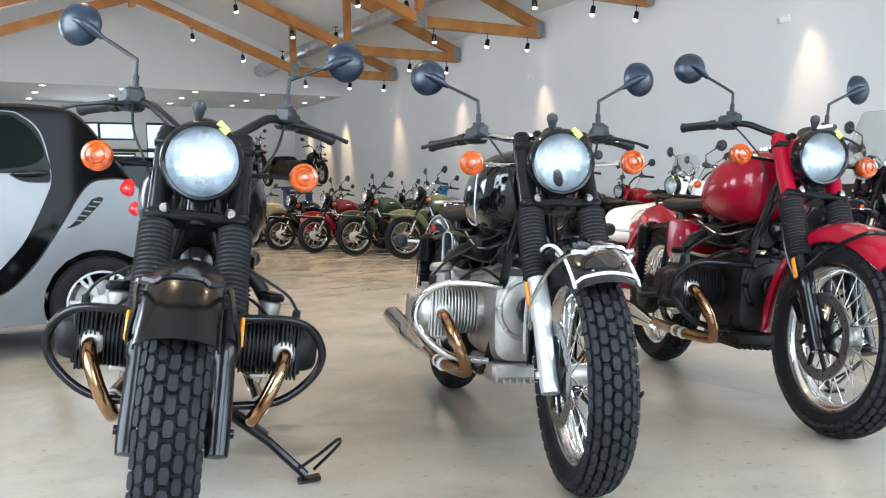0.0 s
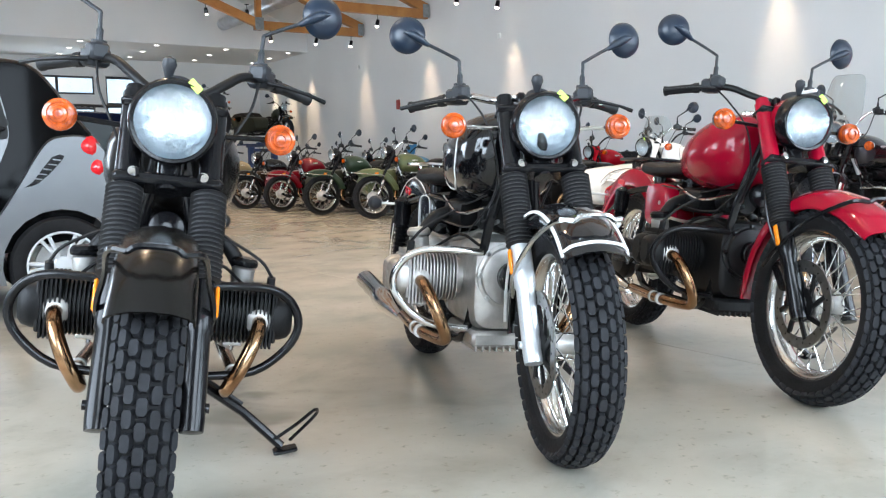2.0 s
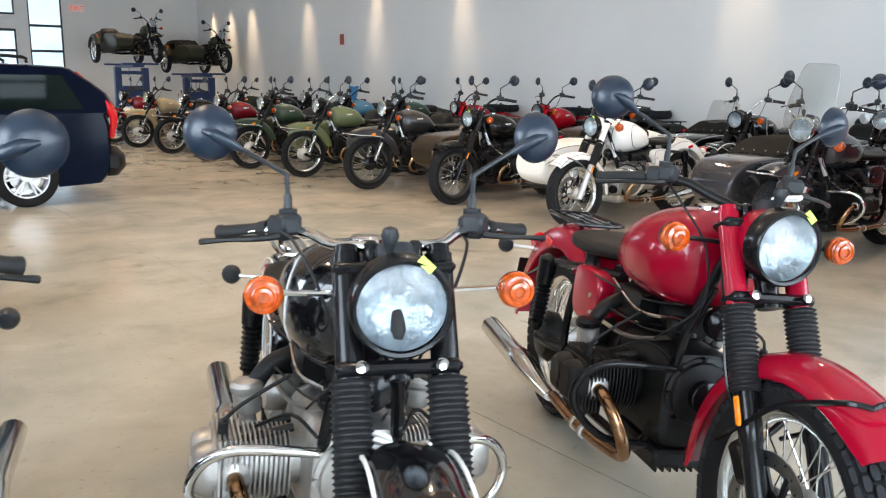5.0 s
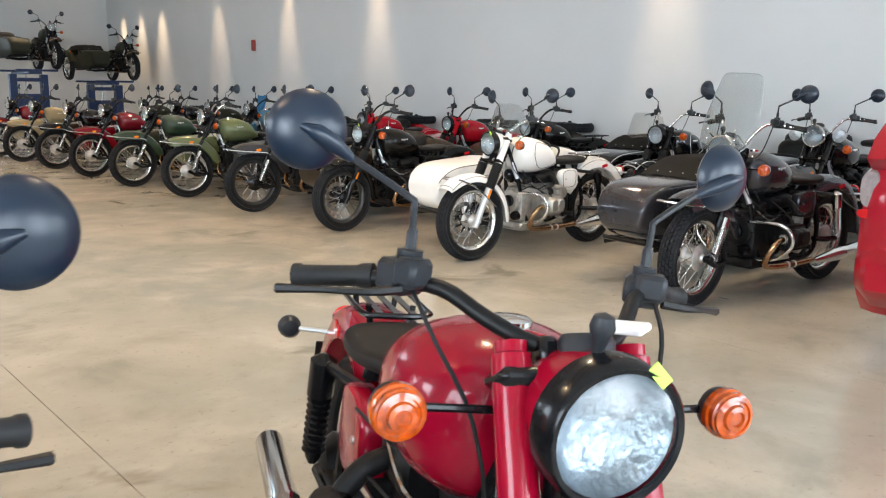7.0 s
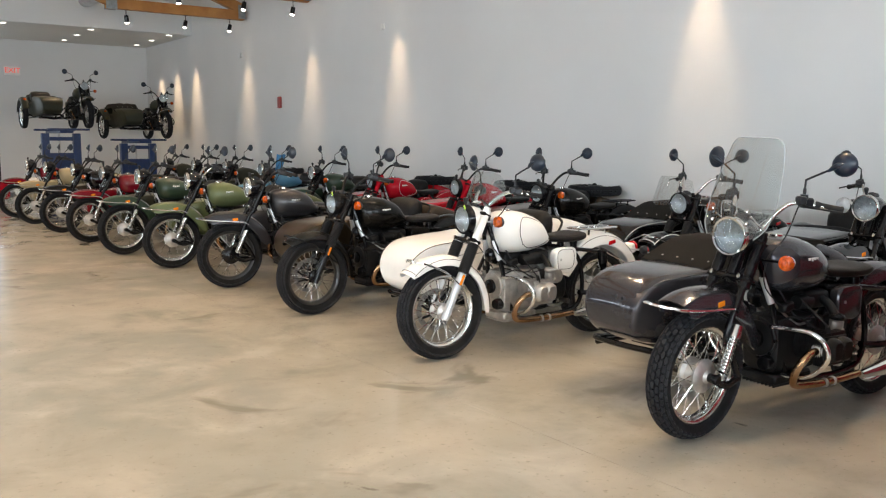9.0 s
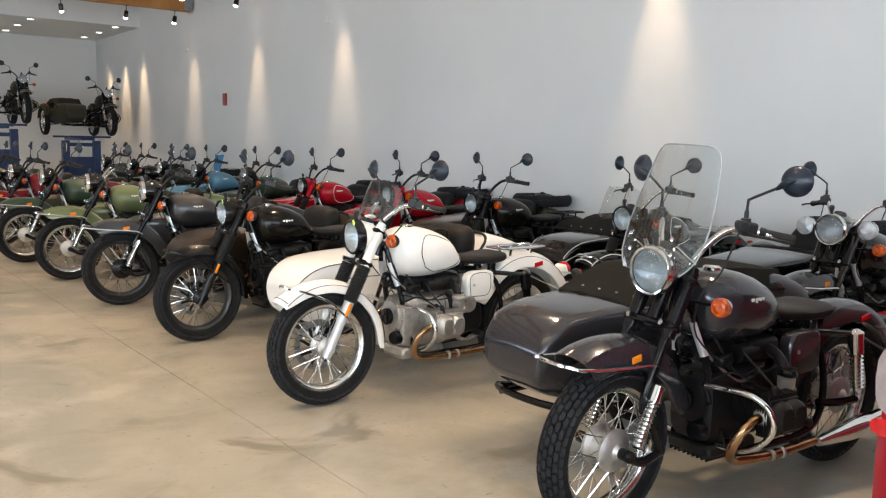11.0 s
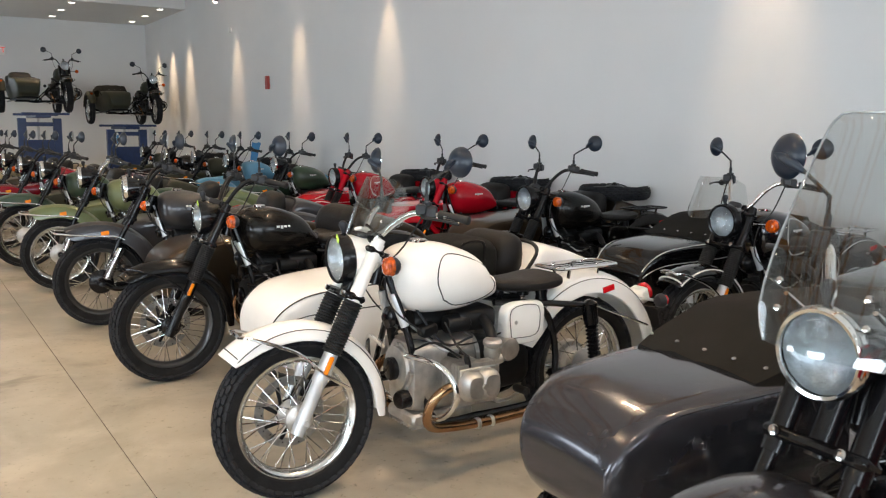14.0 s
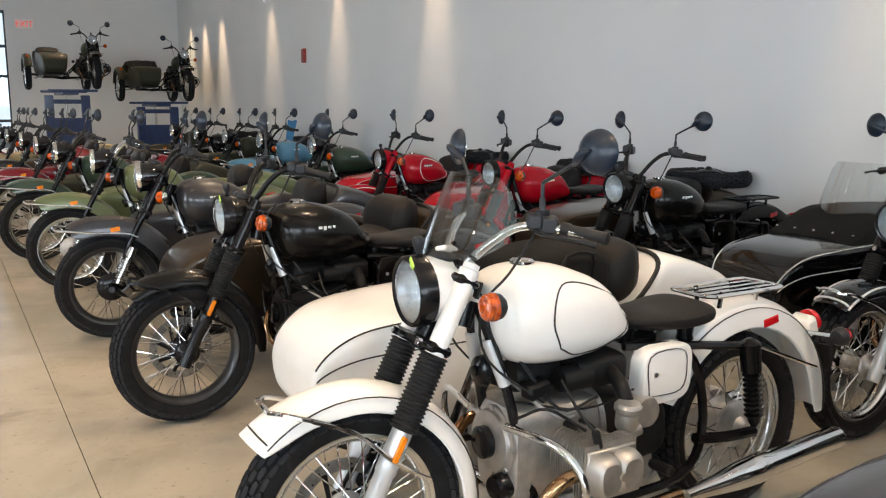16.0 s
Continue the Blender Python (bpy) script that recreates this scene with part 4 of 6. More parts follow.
    part("final_drive", "final_drive", lambda bm: (lathe(bm, [(0.05, -0.055), (0.10, -0.045), (0.105, -0.01), (0.08, 0.02), (0.03, 0.03)], (REAR_X, -0.10, R_TYRE), (0, -1, 0), 20), tube(bm, [(-1.14, -0.105, 0.36), (-1.42, -0.11, 0.345)], 0.025, 10, 0)), engine if engine is ALLOY else ENGINE_BLACK, root, m=body_tilt)
    if rack:
        def rack_mesh(bm):
            tube(bm, [(-1.32, 0.09, 0.832), (-1.62, 0.09, 0.832), (-1.66, 0.06, 0.832), (-1.66, -0.06, 0.832), (-1.62, -0.09, 0.832), (-1.32, -0.09, 0.832), (-1.29, -0.05, 0.832), (-1.29, 0.05, 0.832), (-1.32, 0.09, 0.832)], 0.008, 8, 3)
            for y in (-0.045, 0, 0.045):
                beam(bm, (-1.29, y, 0.832), (-1.66, y, 0.832), 0.018, 0.005)
            for x in (-1.38, -1.56):
                tube(bm, [(x, -0.05, 0.78), (x, -0.06, 0.84)], 0.009, 6, 0)
                tube(bm, [(x, 0.05, 0.78), (x, 0.06, 0.84)], 0.009, 6, 0)
        part("luggage_rack", "luggage_rack", rack_mesh, CHROME if stripe else BLACK_METAL, root, m=body_tilt)
    if stand:
        def stand_mesh(bm):
            tube(bm, [(-0.62, 0.12, 0.25), (-0.60, 0.27, 0.13), (-0.585, 0.375, 0.02)], 0.0135, 8, 0)
            tube(bm, [(-0.57, 0.36, 0.05), (-0.53, 0.42, 0.10), (-0.53, 0.47, 0.135), (-0.56, 0.475, 0.11), (-0.585, 0.40, 0.035)], 0.005, 6, 3)
            box(bm, (0.05, 0.07, 0.012), pose(-0.585, 0.385, 0.008, 6), 0.004)
        part("kickstand", "kickstand", stand_mesh, BLACK_METAL, root)
        part("kickstand_spring", "kickstand_spring", lambda bm: tube(bm, [(-0.61, 0.16, 0.245), (-0.595, 0.27, 0.155)], 0.006, 6, 0), BLACK_MATTE, root)
    if "bar" in screen:
        SHIELD = ((1.02, 0.135, -0.165), (1.08, 0.18, -0.180), (1.20, 0.192, -0.225), (1.34, 0.176, -0.285), (1.44, 0.158, -0.328), (1.485, 0.145, -0.346), (1.506, 0.125, -0.354), (1.517, 0.09, -0.360))
        def bar_screen(bm):
            rows = []
            for z, w, x in SHIELD:
                rows.append([Vector((x - 0.32 * (y * w) ** 2 / 0.2, y * w, z)) for y in np.linspace(-1, 1, 13)])
            for off in (0, 0.004):
                rings(bm, [[v + Vector((off, 0, 0)) for v in r] for r in rows], closed=False, caps=False)
        sc = part("windshield", "bar_screen", bar_screen, SCREEN, root, "tall clear acrylic windshield", m=turn)
        edge = [Vector((x - 0.32 * w * w / 0.2, -w, z)) for z, w, x in SHIELD]
        edge += [Vector((v.x, -v.y, v.z)) for v in reversed(edge)]
        part("screen_edge", "bar_screen_edge", lambda bm: tube(bm, edge, 0.003, 5, 2), ACRYLIC_EDGE, sc)
        part("windshield_bracket", "screen_bracket", lambda bm: [tube(bm, [(-0.34, s * 0.10, 1.05), (-0.21, s * 0.10, 1.13)], 0.006, 6, 0) for s in (-1, 1)], CHROME, sc)
        for y in (-0.1, 0.1):
            for z in (1.10, 1.16):
                part("bolt", "screen_bolt", lambda bm: lathe(bm, [(0.008, 0), (0.008, 0.006), (0, 0.008)], (-0.186, 0, 0), (1, 0, 0.3), 8), CHROME, sc, m=pose(0, y, z))
    if "fly" in screen:
        def fly_screen(bm):
            rows = []
            for z, w, x in ((1.055, 0.15, -0.25), (1.10, 0.195, -0.265), (1.17, 0.195, -0.295), (1.235, 0.17, -0.325), (1.272, 0.135, -0.345), (1.285, 0.09, -0.352)):
                rows.append([Vector((x - 0.7 * (y * w) ** 2 / 0.2, y * w, z)) for y in np.linspace(-1, 1, 13)])
            for off in (0, 0.004):
                rings(bm, [[v + Vector((off, 0, 0)) for v in r] for r in rows], closed=False, caps=False)
        fs = part("windshield", "fly_screen", fly_screen, SCREEN, root, "small clear acrylic fly screen", m=turn)
        for s in (-1, 1):
            part("windshield_bracket", f"fly_bracket{s}", lambda bm: tube(bm, [(-0.36, s * 0.09, 1.04), (-0.285, s * 0.09, 1.10)], 0.006, 6, 0), BLACK_METAL, fs)
    if spot:
        for s in (-1, 1):
            sp = part("spotlight", f"spot_shell{s}", lambda bm: lathe(bm, [(0.058, 0.0), (0.060, -0.01), (0.052, -0.05), (0.02, -0.08), (0, -0.082)], (-0.25, s * 0.20, 1.03), (1, 0, 0), 22), CHROME, root, m=turn)
            part("lens", f"spot_lens{s}", lambda bm: lathe(bm, [(0.057, 0.001), (0.03, 0.010), (0, 0.013)], (-0.25, s * 0.20, 1.03), (1, 0, 0), 20), REFLECT, sp)
    if sidecar:
        add_sidecar(root, near, rim, car_paint, stripe, screen, spare, cover, bag, crate)
    return root


def add_sidecar(root, near, rim, pnt, stripe, screen, spare, cover, bag, crate):
    CY = -0.76
    body_sec = [(-0.112, 0.47, 0.53, 0.19), (-0.118, 0.43, 0.575, 0.215), (-0.150, 0.385, 0.64, 0.235), (-0.22, 0.345, 0.70, 0.252), (-0.32, 0.32, 0.737, 0.268), (-0.50, 0.30, 0.757, 0.29), (-0.75, 0.29, 0.77, 0.305), (-0.92, 0.29, 0.775, 0.305), (-1.02, 0.29, 0.66, 0.30), (-1.40, 0.29, 0.64, 0.295), (-1.56, 0.29, 0.74, 0.29), (-1.66, 0.30, 0.85, 0.285), (-1.80, 0.31, 0.84, 0.28), (-2.02, 0.36, 0.76, 0.26), (-2.16, 0.43, 0.66, 0.20), (-2.19, 0.50, 0.60, 0.10)]

    edge = [(0.0, 0.0), (0.55, 0.01), (0.74, 0.04), (0.84, 0.13), (0.93, 0.38), (0.985, 0.66), (1.0, 0.82), (0.992, 0.90), (0.965, 0.945), (0.92, 0.965), (0.7, 0.985), (0.35, 0.997), (0.0, 1.0)]
    ring = edge + [(-u, v) for u, v in reversed(edge[1:-1])]

    secs = dense(body_sec, 4)
    sx = [-q[0] for q in secs]

    def hull_point(sec, u, v, out=0.0):
        """A point of the hull: egg-shaped at the nose, with folded upper edges behind it."""
        x, lo, hi, hw = sec
        t = max(0.0, min(1.0, 0.72 + (-x - 0.11) / 0.7))
        t = t * t * (3 - 2 * t)
        a = math.atan2(2 * v - 1, u)
        c, s = math.cos(a), math.sin(a)
        eu, ev = math.copysign(abs(c) ** 0.85, c), 0.5 + 0.5 * math.copysign(abs(s) ** 0.85, s)
        return Vector((x, CY + (eu + (u - eu) * t) * (hw + out), lo + (ev + (v - ev) * t) * (hi - lo + out)))

    def hull_line(xs, u, v, out=0.0025):
        pts = []
        for x in xs:
            sec = [x] + [float(np.interp(-x, sx, [q[k] for q in secs])) for k in (1, 2, 3)]
            pts.append(hull_point(sec, u, v, out))
        return pts

    def hull(bm):
        rings(bm, [[hull_point(sec, u, v) for u, v in ring] for sec in secs])
    tub = part("sidecar_body", "sidecar_body", hull, pnt, root, "rounded sheet-metal sidecar tub")
    part("bumper_tube", "sidecar_bumper", lambda bm: tube(bm, [(-0.70, CY + 0.30, 0.275), (-0.36, CY + 0.27, 0.285), (-0.20, CY + 0.2, 0.315), (-0.15, CY, 0.325), (-0.20, CY - 0.2, 0.315), (-0.36, CY - 0.27, 0.285), (-0.70, CY - 0.30, 0.275)], 0.018, 8, 4), BLACK_METAL, tub)
    line_xs = [-0.125 - 0.8 * (k / 16) ** 1.6 for k in range(17)]
    for s in (-1, 1):
        if stripe:
            part("pinstripe", f"tub_line{s}", lambda bm: tube(bm, hull_line(line_xs, s * 0.965, 0.945), 0.0032, 4, 2), stripe, tub)
            part("pinstripe", f"tub_line_low{s}", lambda bm: tube(bm, hull_line(line_xs, s * 0.985, 0.72), 0.0028, 4, 2), stripe, tub)
        else:
            part("edge_crease", f"tub_crease{s}", lambda bm: tube(bm, hull_line(line_xs[5:], s * 0.965, 0.945, 0.0), 0.004, 5, 2), pnt, tub)
    if cover == "canvas":
        def canvas(bm):
            loops = []
            for x, z, w in ((-0.62, 0.772, 0.29), (-0.70, 0.80, 0.312), (-0.80, 0.845, 0.314), (-0.90, 0.89, 0.314), (-1.0, 0.905, 0.314), (-1.25, 0.905, 0.31), (-1.45, 0.90, 0.305), (-1.62, 0.885, 0.30), (-1.78, 0.862, 0.28)):
                out = [Vector((x, CY + y * w, z - (0.015 * y * y if abs(y) < 0.95 else 0.11 + 0.01 * math.sin(x * 40)) + 0.006 * math.sin(9 * y + 14 * x))) for y in (-1.02, -0.98, -0.85, -0.6, -0.3, 0, 0.3, 0.6, 0.85, 0.98, 1.02)]
                loops.append(out + [v - Vector((0, 0, 0.012)) for v in reversed(out)])
            rings(bm, loops)
        tc = part("tonneau_cover", "tonneau", canvas, CANVAS, tub, "black canvas tonneau cover")
        for k in range(5):
            part("snap", f"snap{k}", lambda bm: lathe(bm, [(0.007, 0), (0.006, 0.004), (0, 0.005)], (-0.67, CY - 0.24 + 0.12 * k, 0.795), (0.2, 0, 1), 8), STEEL, tc)
    else:
        def seat_mesh(bm):
            loft(bm, dense([(-1.02, 0.55, 0.70, 0.20), (-1.06, 0.53, 0.72, 0.23), (-1.30, 0.53, 0.715, 0.235), (-1.40, 0.53, 0.74, 0.22)], 2), 18, 4, CY)
            loft(bm, dense([(-1.40, 0.66, 0.84, 0.20), (-1.44, 0.64, 0.90, 0.23), (-1.52, 0.66, 0.925, 0.235), (-1.57, 0.70, 0.91, 0.21)], 2), 18, 4, CY)
        part("sidecar_seat", "sidecar_seat", seat_mesh, LEATHER, tub, "black vinyl bench seat")
        part("cockpit_edge", "cockpit_edge", lambda bm: tube(bm, [(-0.94, CY - 0.24, 0.775), (-0.93, CY, 0.787), (-0.94, CY + 0.24, 0.775), (-1.03, CY + 0.29, 0.66), (-1.40, CY + 0.29, 0.645), (-1.60, CY + 0.27, 0.78), (-1.66, CY + 0.2, 0.85), (-1.67, CY, 0.862), (-1.66, CY - 0.2, 0.85), (-1.60, CY - 0.27, 0.78), (-1.40, CY - 0.29, 0.645), (-1.03, CY - 0.29, 0.66), (-0.94, CY - 0.24, 0.775)], 0.011, 6, 4), RUBBER, tub)
        if bag:
            def bag_mesh(bm):
                loft(bm, dense([(-0.99, 0.70, 0.80, 0.16), (-1.02, 0.68, 0.87, 0.21), (-1.20, 0.68, 0.91, 0.225), (-1.36, 0.68, 0.90, 0.22), (-1.39, 0.70, 0.84, 0.16)], 3), 22, 4.0, CY + 0.03)
            bg = part("bag", "tour_bag", bag_mesh, CANVAS, tub, "soft black carry bag on the sidecar seat")
            part("strap", "bag_strap", lambda bm: tube(bm, [(-1.12, CY + 0.255, 0.80), (-1.14, CY + 0.275, 0.90), (-1.26, CY + 0.275, 0.90), (-1.28, CY + 0.255, 0.80)], 0.008, 6, 3), LEATHER, bg)
    if "car" in screen:
        def car_screen(bm):
            rows = []
            for z, w, x in ((0.775, 0.25, -0.82), (0.87, 0.255, -0.86), (1.0, 0.245, -0.92), (1.11, 0.21, -0.97), (1.16, 0.14, -0.99)):
                rows.append([Vector((x - 0.55 * (y * w) ** 2 / 0.2, CY + y * w, z)) for y in np.linspace(-1, 1, 15)])
            for off in (0, 0.004):
                rings(bm, [[v + Vector((off, 0, 0)) for v in r] for r in rows], closed=False, caps=False)
        cs = part("sidecar_windshield", "car_screen", car_screen, SCREEN, tub, "small curved clear windshield")
        part("trim_bar", "screen_trim", lambda bm: tube(bm, [(-0.95, CY - 0.235, 0.785), (-0.83, CY - 0.12, 0.785), (-0.80, CY, 0.785), (-0.83, CY + 0.12, 0.785), (-0.95, CY + 0.235, 0.785)], 0.007, 6, 4), CHROME, cs)
    wy = -1.19
    wheel(root, "sidecar_wheel", None, rim, False, fat=1.0, m=Matrix.Translation((-1.36, wy, R_TYRE)))
    fd = part("sidecar_fender", "sidecar_fender", lambda bm: guard(bm, -1.36, R_TYRE, 0.42, 0.085, 20, 170, 0.07, 0, 22), pnt, root, m=Matrix.Translation((0, wy, 0)))
    part("marker_lamp", "car_marker", lambda bm: lathe(bm, [(0.03, 0), (0.03, 0.02), (0.02, 0.032), (0, 0.035)], (-1.12, 0, 0.70), (1, 0, 0.4), 14), AMBER, fd)

    def under(bm):
        tube(bm, [(-0.55, -0.10, 0.26), (-0.56, -0.45, 0.25), (-0.56, -1.0, 0.25)], 0.02, 8, 0)
        tube(bm, [(-1.36, -0.12, 0.28), (-1.36, -0.5, 0.25), (-1.36, wy + 0.08, R_TYRE)], 0.022, 8, 0)
        tube(bm, [(-0.25, CY + 0.24, 0.27), (-1.9, CY + 0.24, 0.27)], 0.018, 8, 0)
        tube(bm, [(-0.25, CY - 0.24, 0.27), (-1.9, CY - 0.24, 0.27)], 0.018, 8, 0)
        tube(bm, [(-0.47, -0.08, 0.70), (-0.62, CY + 0.25, 0.28)], 0.014, 8, 0)
        tube(bm, [(-1.1, -0.10, 0.70), (-1.15, CY + 0.25, 0.28)], 0.014, 8, 0)
    part("sidecar_frame", "sidecar_frame", under, BLACK_METAL, root)
    if spare:
        wheel(root, "spare_wheel", None, rim, False, m=pose(-1.86, CY, 0.905, 90, 0, 0) @ pose(0, 0, 0, 0, 10))
        part("spare_mount", "spare_mount", lambda bm: lathe(bm, [(0.06, 0), (0.03, 0.02), (0.03, 0.11), (0.0, 0.11)], (-1.86, CY, 0.80), (0, 0, 1), 12), BLACK_METAL, root)
    if crate:
        part("sidecar_flag", "flag_sheet", lambda bm: rings(bm, [[Vector((-0.85 - 0.10 * t, CY + (0.10 + 0.09 * t) * (1 - 2 * u), 0.78 + 0.48 * t + 0.01 * math.sin(8 * u))) for u in (0, 0.25, 0.5, 0.75, 1)] for t in (0, 0.4, 0.8, 1)], False, False), crate, tub, "blue fabric windscreen cover")

# ---- the building ----
WALL_PAINT = make_material("wall_paint", (0.74, 0.745, 0.74), 0.75, vary=0.05, scale=0.6, bump=0.08, bump_scale=90)
CEILING_PAINT = make_material("ceiling_paint", (0.76, 0.755, 0.73), 0.8, vary=0.05, scale=0.5, bump=0.05, bump_scale=90)
FRAME_DARK = make_material("dark_window_frame", (0.035, 0.036, 0.04), 0.4, 0.3, vary=0.2)
TIMBER = make_material("fir_timber", (0.52, 0.235, 0.06), 0.5, vary=0.0, scale=3.0, dirt=(0.34, 0.125, 0.026), bump=0.2, bump_scale=40, coat=0.2)
PLATE = make_material("galvanised_plate", (0.30, 0.32, 0.32), 0.45, 0.6, vary=0.25, scale=14, bump=0.1)
DUCT = make_material("galvanised_duct", (0.6, 0.62, 0.64), 0.3, 0.9, vary=0.2, scale=5, bump=0.1)
GLOW = make_material("lamp_glow", (1.0, 0.86, 0.66), 0.4, emit=22.0)
GLOW_SOFT = make_material("downlight_glow", (1.0, 0.93, 0.82), 0.4, emit=6.0)
DAYLIGHT = make_material("bright_overcast_wood", (0.72, 0.82, 0.92), 0.9, vary=0.35, scale=0.9, emit=1.0)
EXIT_RED = make_material("exit_red", (0.9, 0.08, 0.05), 0.4, emit=0.8)


def concrete():
    """Sealed slab: broad beige to grey-green clouding, an uneven sheen."""
    m = bpy.data.materials.new("polished_concrete")
    m.use_nodes = True
    n, l = m.node_tree.nodes, m.node_tree.links
    p = n["Principled BSDF"]
    p.inputs["Specular IOR Level"].default_value = 0.5
    co = n.new("ShaderNodeNewGeometry")

    def noise(scale, detail, distort=0.0, rough=0.5):
        t = n.new("ShaderNodeTexNoise")
        t.inputs["Scale"].default_value, t.inputs["Detail"].default_value = scale, detail
        t.inputs["Distortion"].default_value, t.inputs["Roughness"].default_value = distort, rough
        l.new(co.outputs["Position"], t.inputs["Vector"])
        return t.outputs[0]

    def blend(src, lo, hi, ca, cb):
        k, mx = n.new("ShaderNodeMapRange"), n.new("ShaderNodeMix")
        k.interpolation_type = "SMOOTHSTEP"
        k.inputs[1].default_value, k.inputs[2].default_value = lo, hi
        mx.data_type = "RGBA"
        for socket, value in ((mx.inputs[6], ca), (mx.inputs[7], cb)):
            if isinstance(value, tuple):
                socket.default_value = (*value, 1)
            else:
                l.new(value, socket)
        l.new(src, k.inputs[0])
        l.new(k.outputs[0], mx.inputs[0])
        return mx.outputs[2]
    sand = blend(noise(0.5, 3), 0.3, 0.7, (0.31, 0.305, 0.265), (0.46, 0.415, 0.345))
    grey = blend(noise(1.3, 6, 0.5, 0.6), 0.3, 0.7, (0.275, 0.265, 0.225), (0.47, 0.43, 0.365))
    out = blend(noise(2.3, 7, 0.3, 0.62), 0.3, 0.7, sand, grey)
    out = blend(noise(26, 5, 0.0, 0.7), 0.30, 0.42, (0.29, 0.265, 0.22), out)
    out = blend(noise(1.1, 4, 0.8, 0.55), 0.62, 0.72, out, (0.25, 0.23, 0.19))
    out = blend(noise(3.7, 4, 1.6, 0.6), 0.69, 0.76, out, (0.20, 0.185, 0.155))
    l.new(out, p.inputs["Base Color"])
    rr = n.new("ShaderNodeMapRange")
    rr.inputs[1].default_value, rr.inputs[2].default_value = 0.3, 0.7
    rr.inputs[3].default_value, rr.inputs[4].default_value = 0.12, 0.255
    l.new(noise(1.9, 6, 0.4, 0.6), rr.inputs[0])
    l.new(rr.outputs[0], p.inputs["Roughness"])
    bmp = n.new("ShaderNodeBump")
    bmp.inputs["Strength"].default_value, bmp.inputs["Distance"].default_value = 0.06, 0.004
    l.new(noise(5, 4), bmp.inputs["Height"])
    l.new(bmp.outputs[0], p.inputs["Normal"])
    return m


CONCRETE = concrete()


def wall_with_openings(name, a, b, height, openings, depth, label):
    """A wall from a to b (plan points) with openings (from, to, low, high) along it; depth stands to the right of a to b."""
    a, b = Vector((*a, 0)), Vector((*b, 0))
    d = (b - a).normalized()
    nrm = Vector((d.y, -d.x, 0))
    length = (b - a).length
    xs = sorted({0.0, length, *[o[0] for o in openings], *[o[1] for o in openings]})

    def build(bm):
        for x0, x1 in zip(xs, xs[1:]):
            zs = [(0.0, height)]
            for o0, o1, lo, hi in openings:
                if o0 <= x0 + 1e-6 and o1 >= x1 - 1e-6:
                    zs = [q for z0, z1 in zs for q in ((z0, min(z1, lo)), (max(z0, hi), z1)) if q[1] - q[0] > 1e-4]
            for z0, z1 in zs:
                c = a + d * (x0 + x1) / 2 + nrm * depth / 2
                box(bm, (x1 - x0, depth, z1 - z0), Matrix.Translation((c.x, c.y, (z0 + z1) / 2)) @ pose(0, 0, 0, 0, 0, math.degrees(math.atan2(d.y, d.x))))
        bmesh.ops.remove_doubles(bm, verts=bm.verts, dist=1e-4)
    return solid(name, build, WALL_PAINT, label, "wall", "structure")


wall_with_openings("wall_east", (WALL_X, END_Y + 0.2), (WALL_X, FRONT_Y - 0.2), 7.4, [], -0.2, "tall smooth off-white painted wall behind the motorcycles")
END_OPEN = [(3.0 - LEFT_X, 6.10 - LEFT_X, 3.12, 3.66), (3.0 - LEFT_X, 6.10 - LEFT_X, 0.35, 2.74), (6.44 - LEFT_X, 7.34 - LEFT_X, 0.06, 3.68)]
wall_with_openings("wall_north", (LEFT_X, END_Y), (WALL_X, END_Y), 7.4, END_OPEN, -0.2, "off-white end wall with dark-framed windows")
wall_with_openings("wall_south", (LEFT_X, FRONT_Y), (WALL_X, FRONT_Y), 7.4, [(x - LEFT_X, x + 3.7 - LEFT_X, 0.3, 3.5) for x in (-2.0, 2.55, 7.1)], 0.2, "off-white front wall with large shop windows")
wall_with_openings("wall_west", (LEFT_X, FRONT_Y - 0.2), (LEFT_X, END_Y + 0.2), 7.4, [(y - FRONT_Y + 0.2, y + 3.2 - FRONT_Y + 0.2, 0.8, 3.3) for y in (0.4, 7.4, 14.4)], -0.2, "off-white side wall with windows")


def window(name, a, b, low, high, cols, rows, label):
    """A framed window between two plan points, with mullions and panes."""
    root = thing(name, label, "window", Matrix(), kind="structure")
    a, b = Vector((*a, 0)), Vector((*b, 0))

    def fr(bm):
        for i in range(cols + 1):
            p = a.lerp(b, i / cols)
            beam(bm, (p.x, p.y, low), (p.x, p.y, high), 0.07, 0.07)
        for z in rows:
            beam(bm, (a.x, a.y, z), (b.x, b.y, z), 0.068, 0.068)
    part("window_frame", name + "_frame", fr, FRAME_DARK, root)
    for i in range(cols):
        for z0, z1 in zip(rows, rows[1:]):
            p, q = a.lerp(b, i / cols), a.lerp(b, (i + 1) / cols)
            ob = part("pane", f"{name}_pane{i}{z0}", lambda bm: beam(bm, (p.x, p.y, (z0 + z1) / 2), (q.x, q.y, (z0 + z1) / 2), 0.008, z1 - z0 - 0.02), PANE, root)
            ob.visible_shadow = False


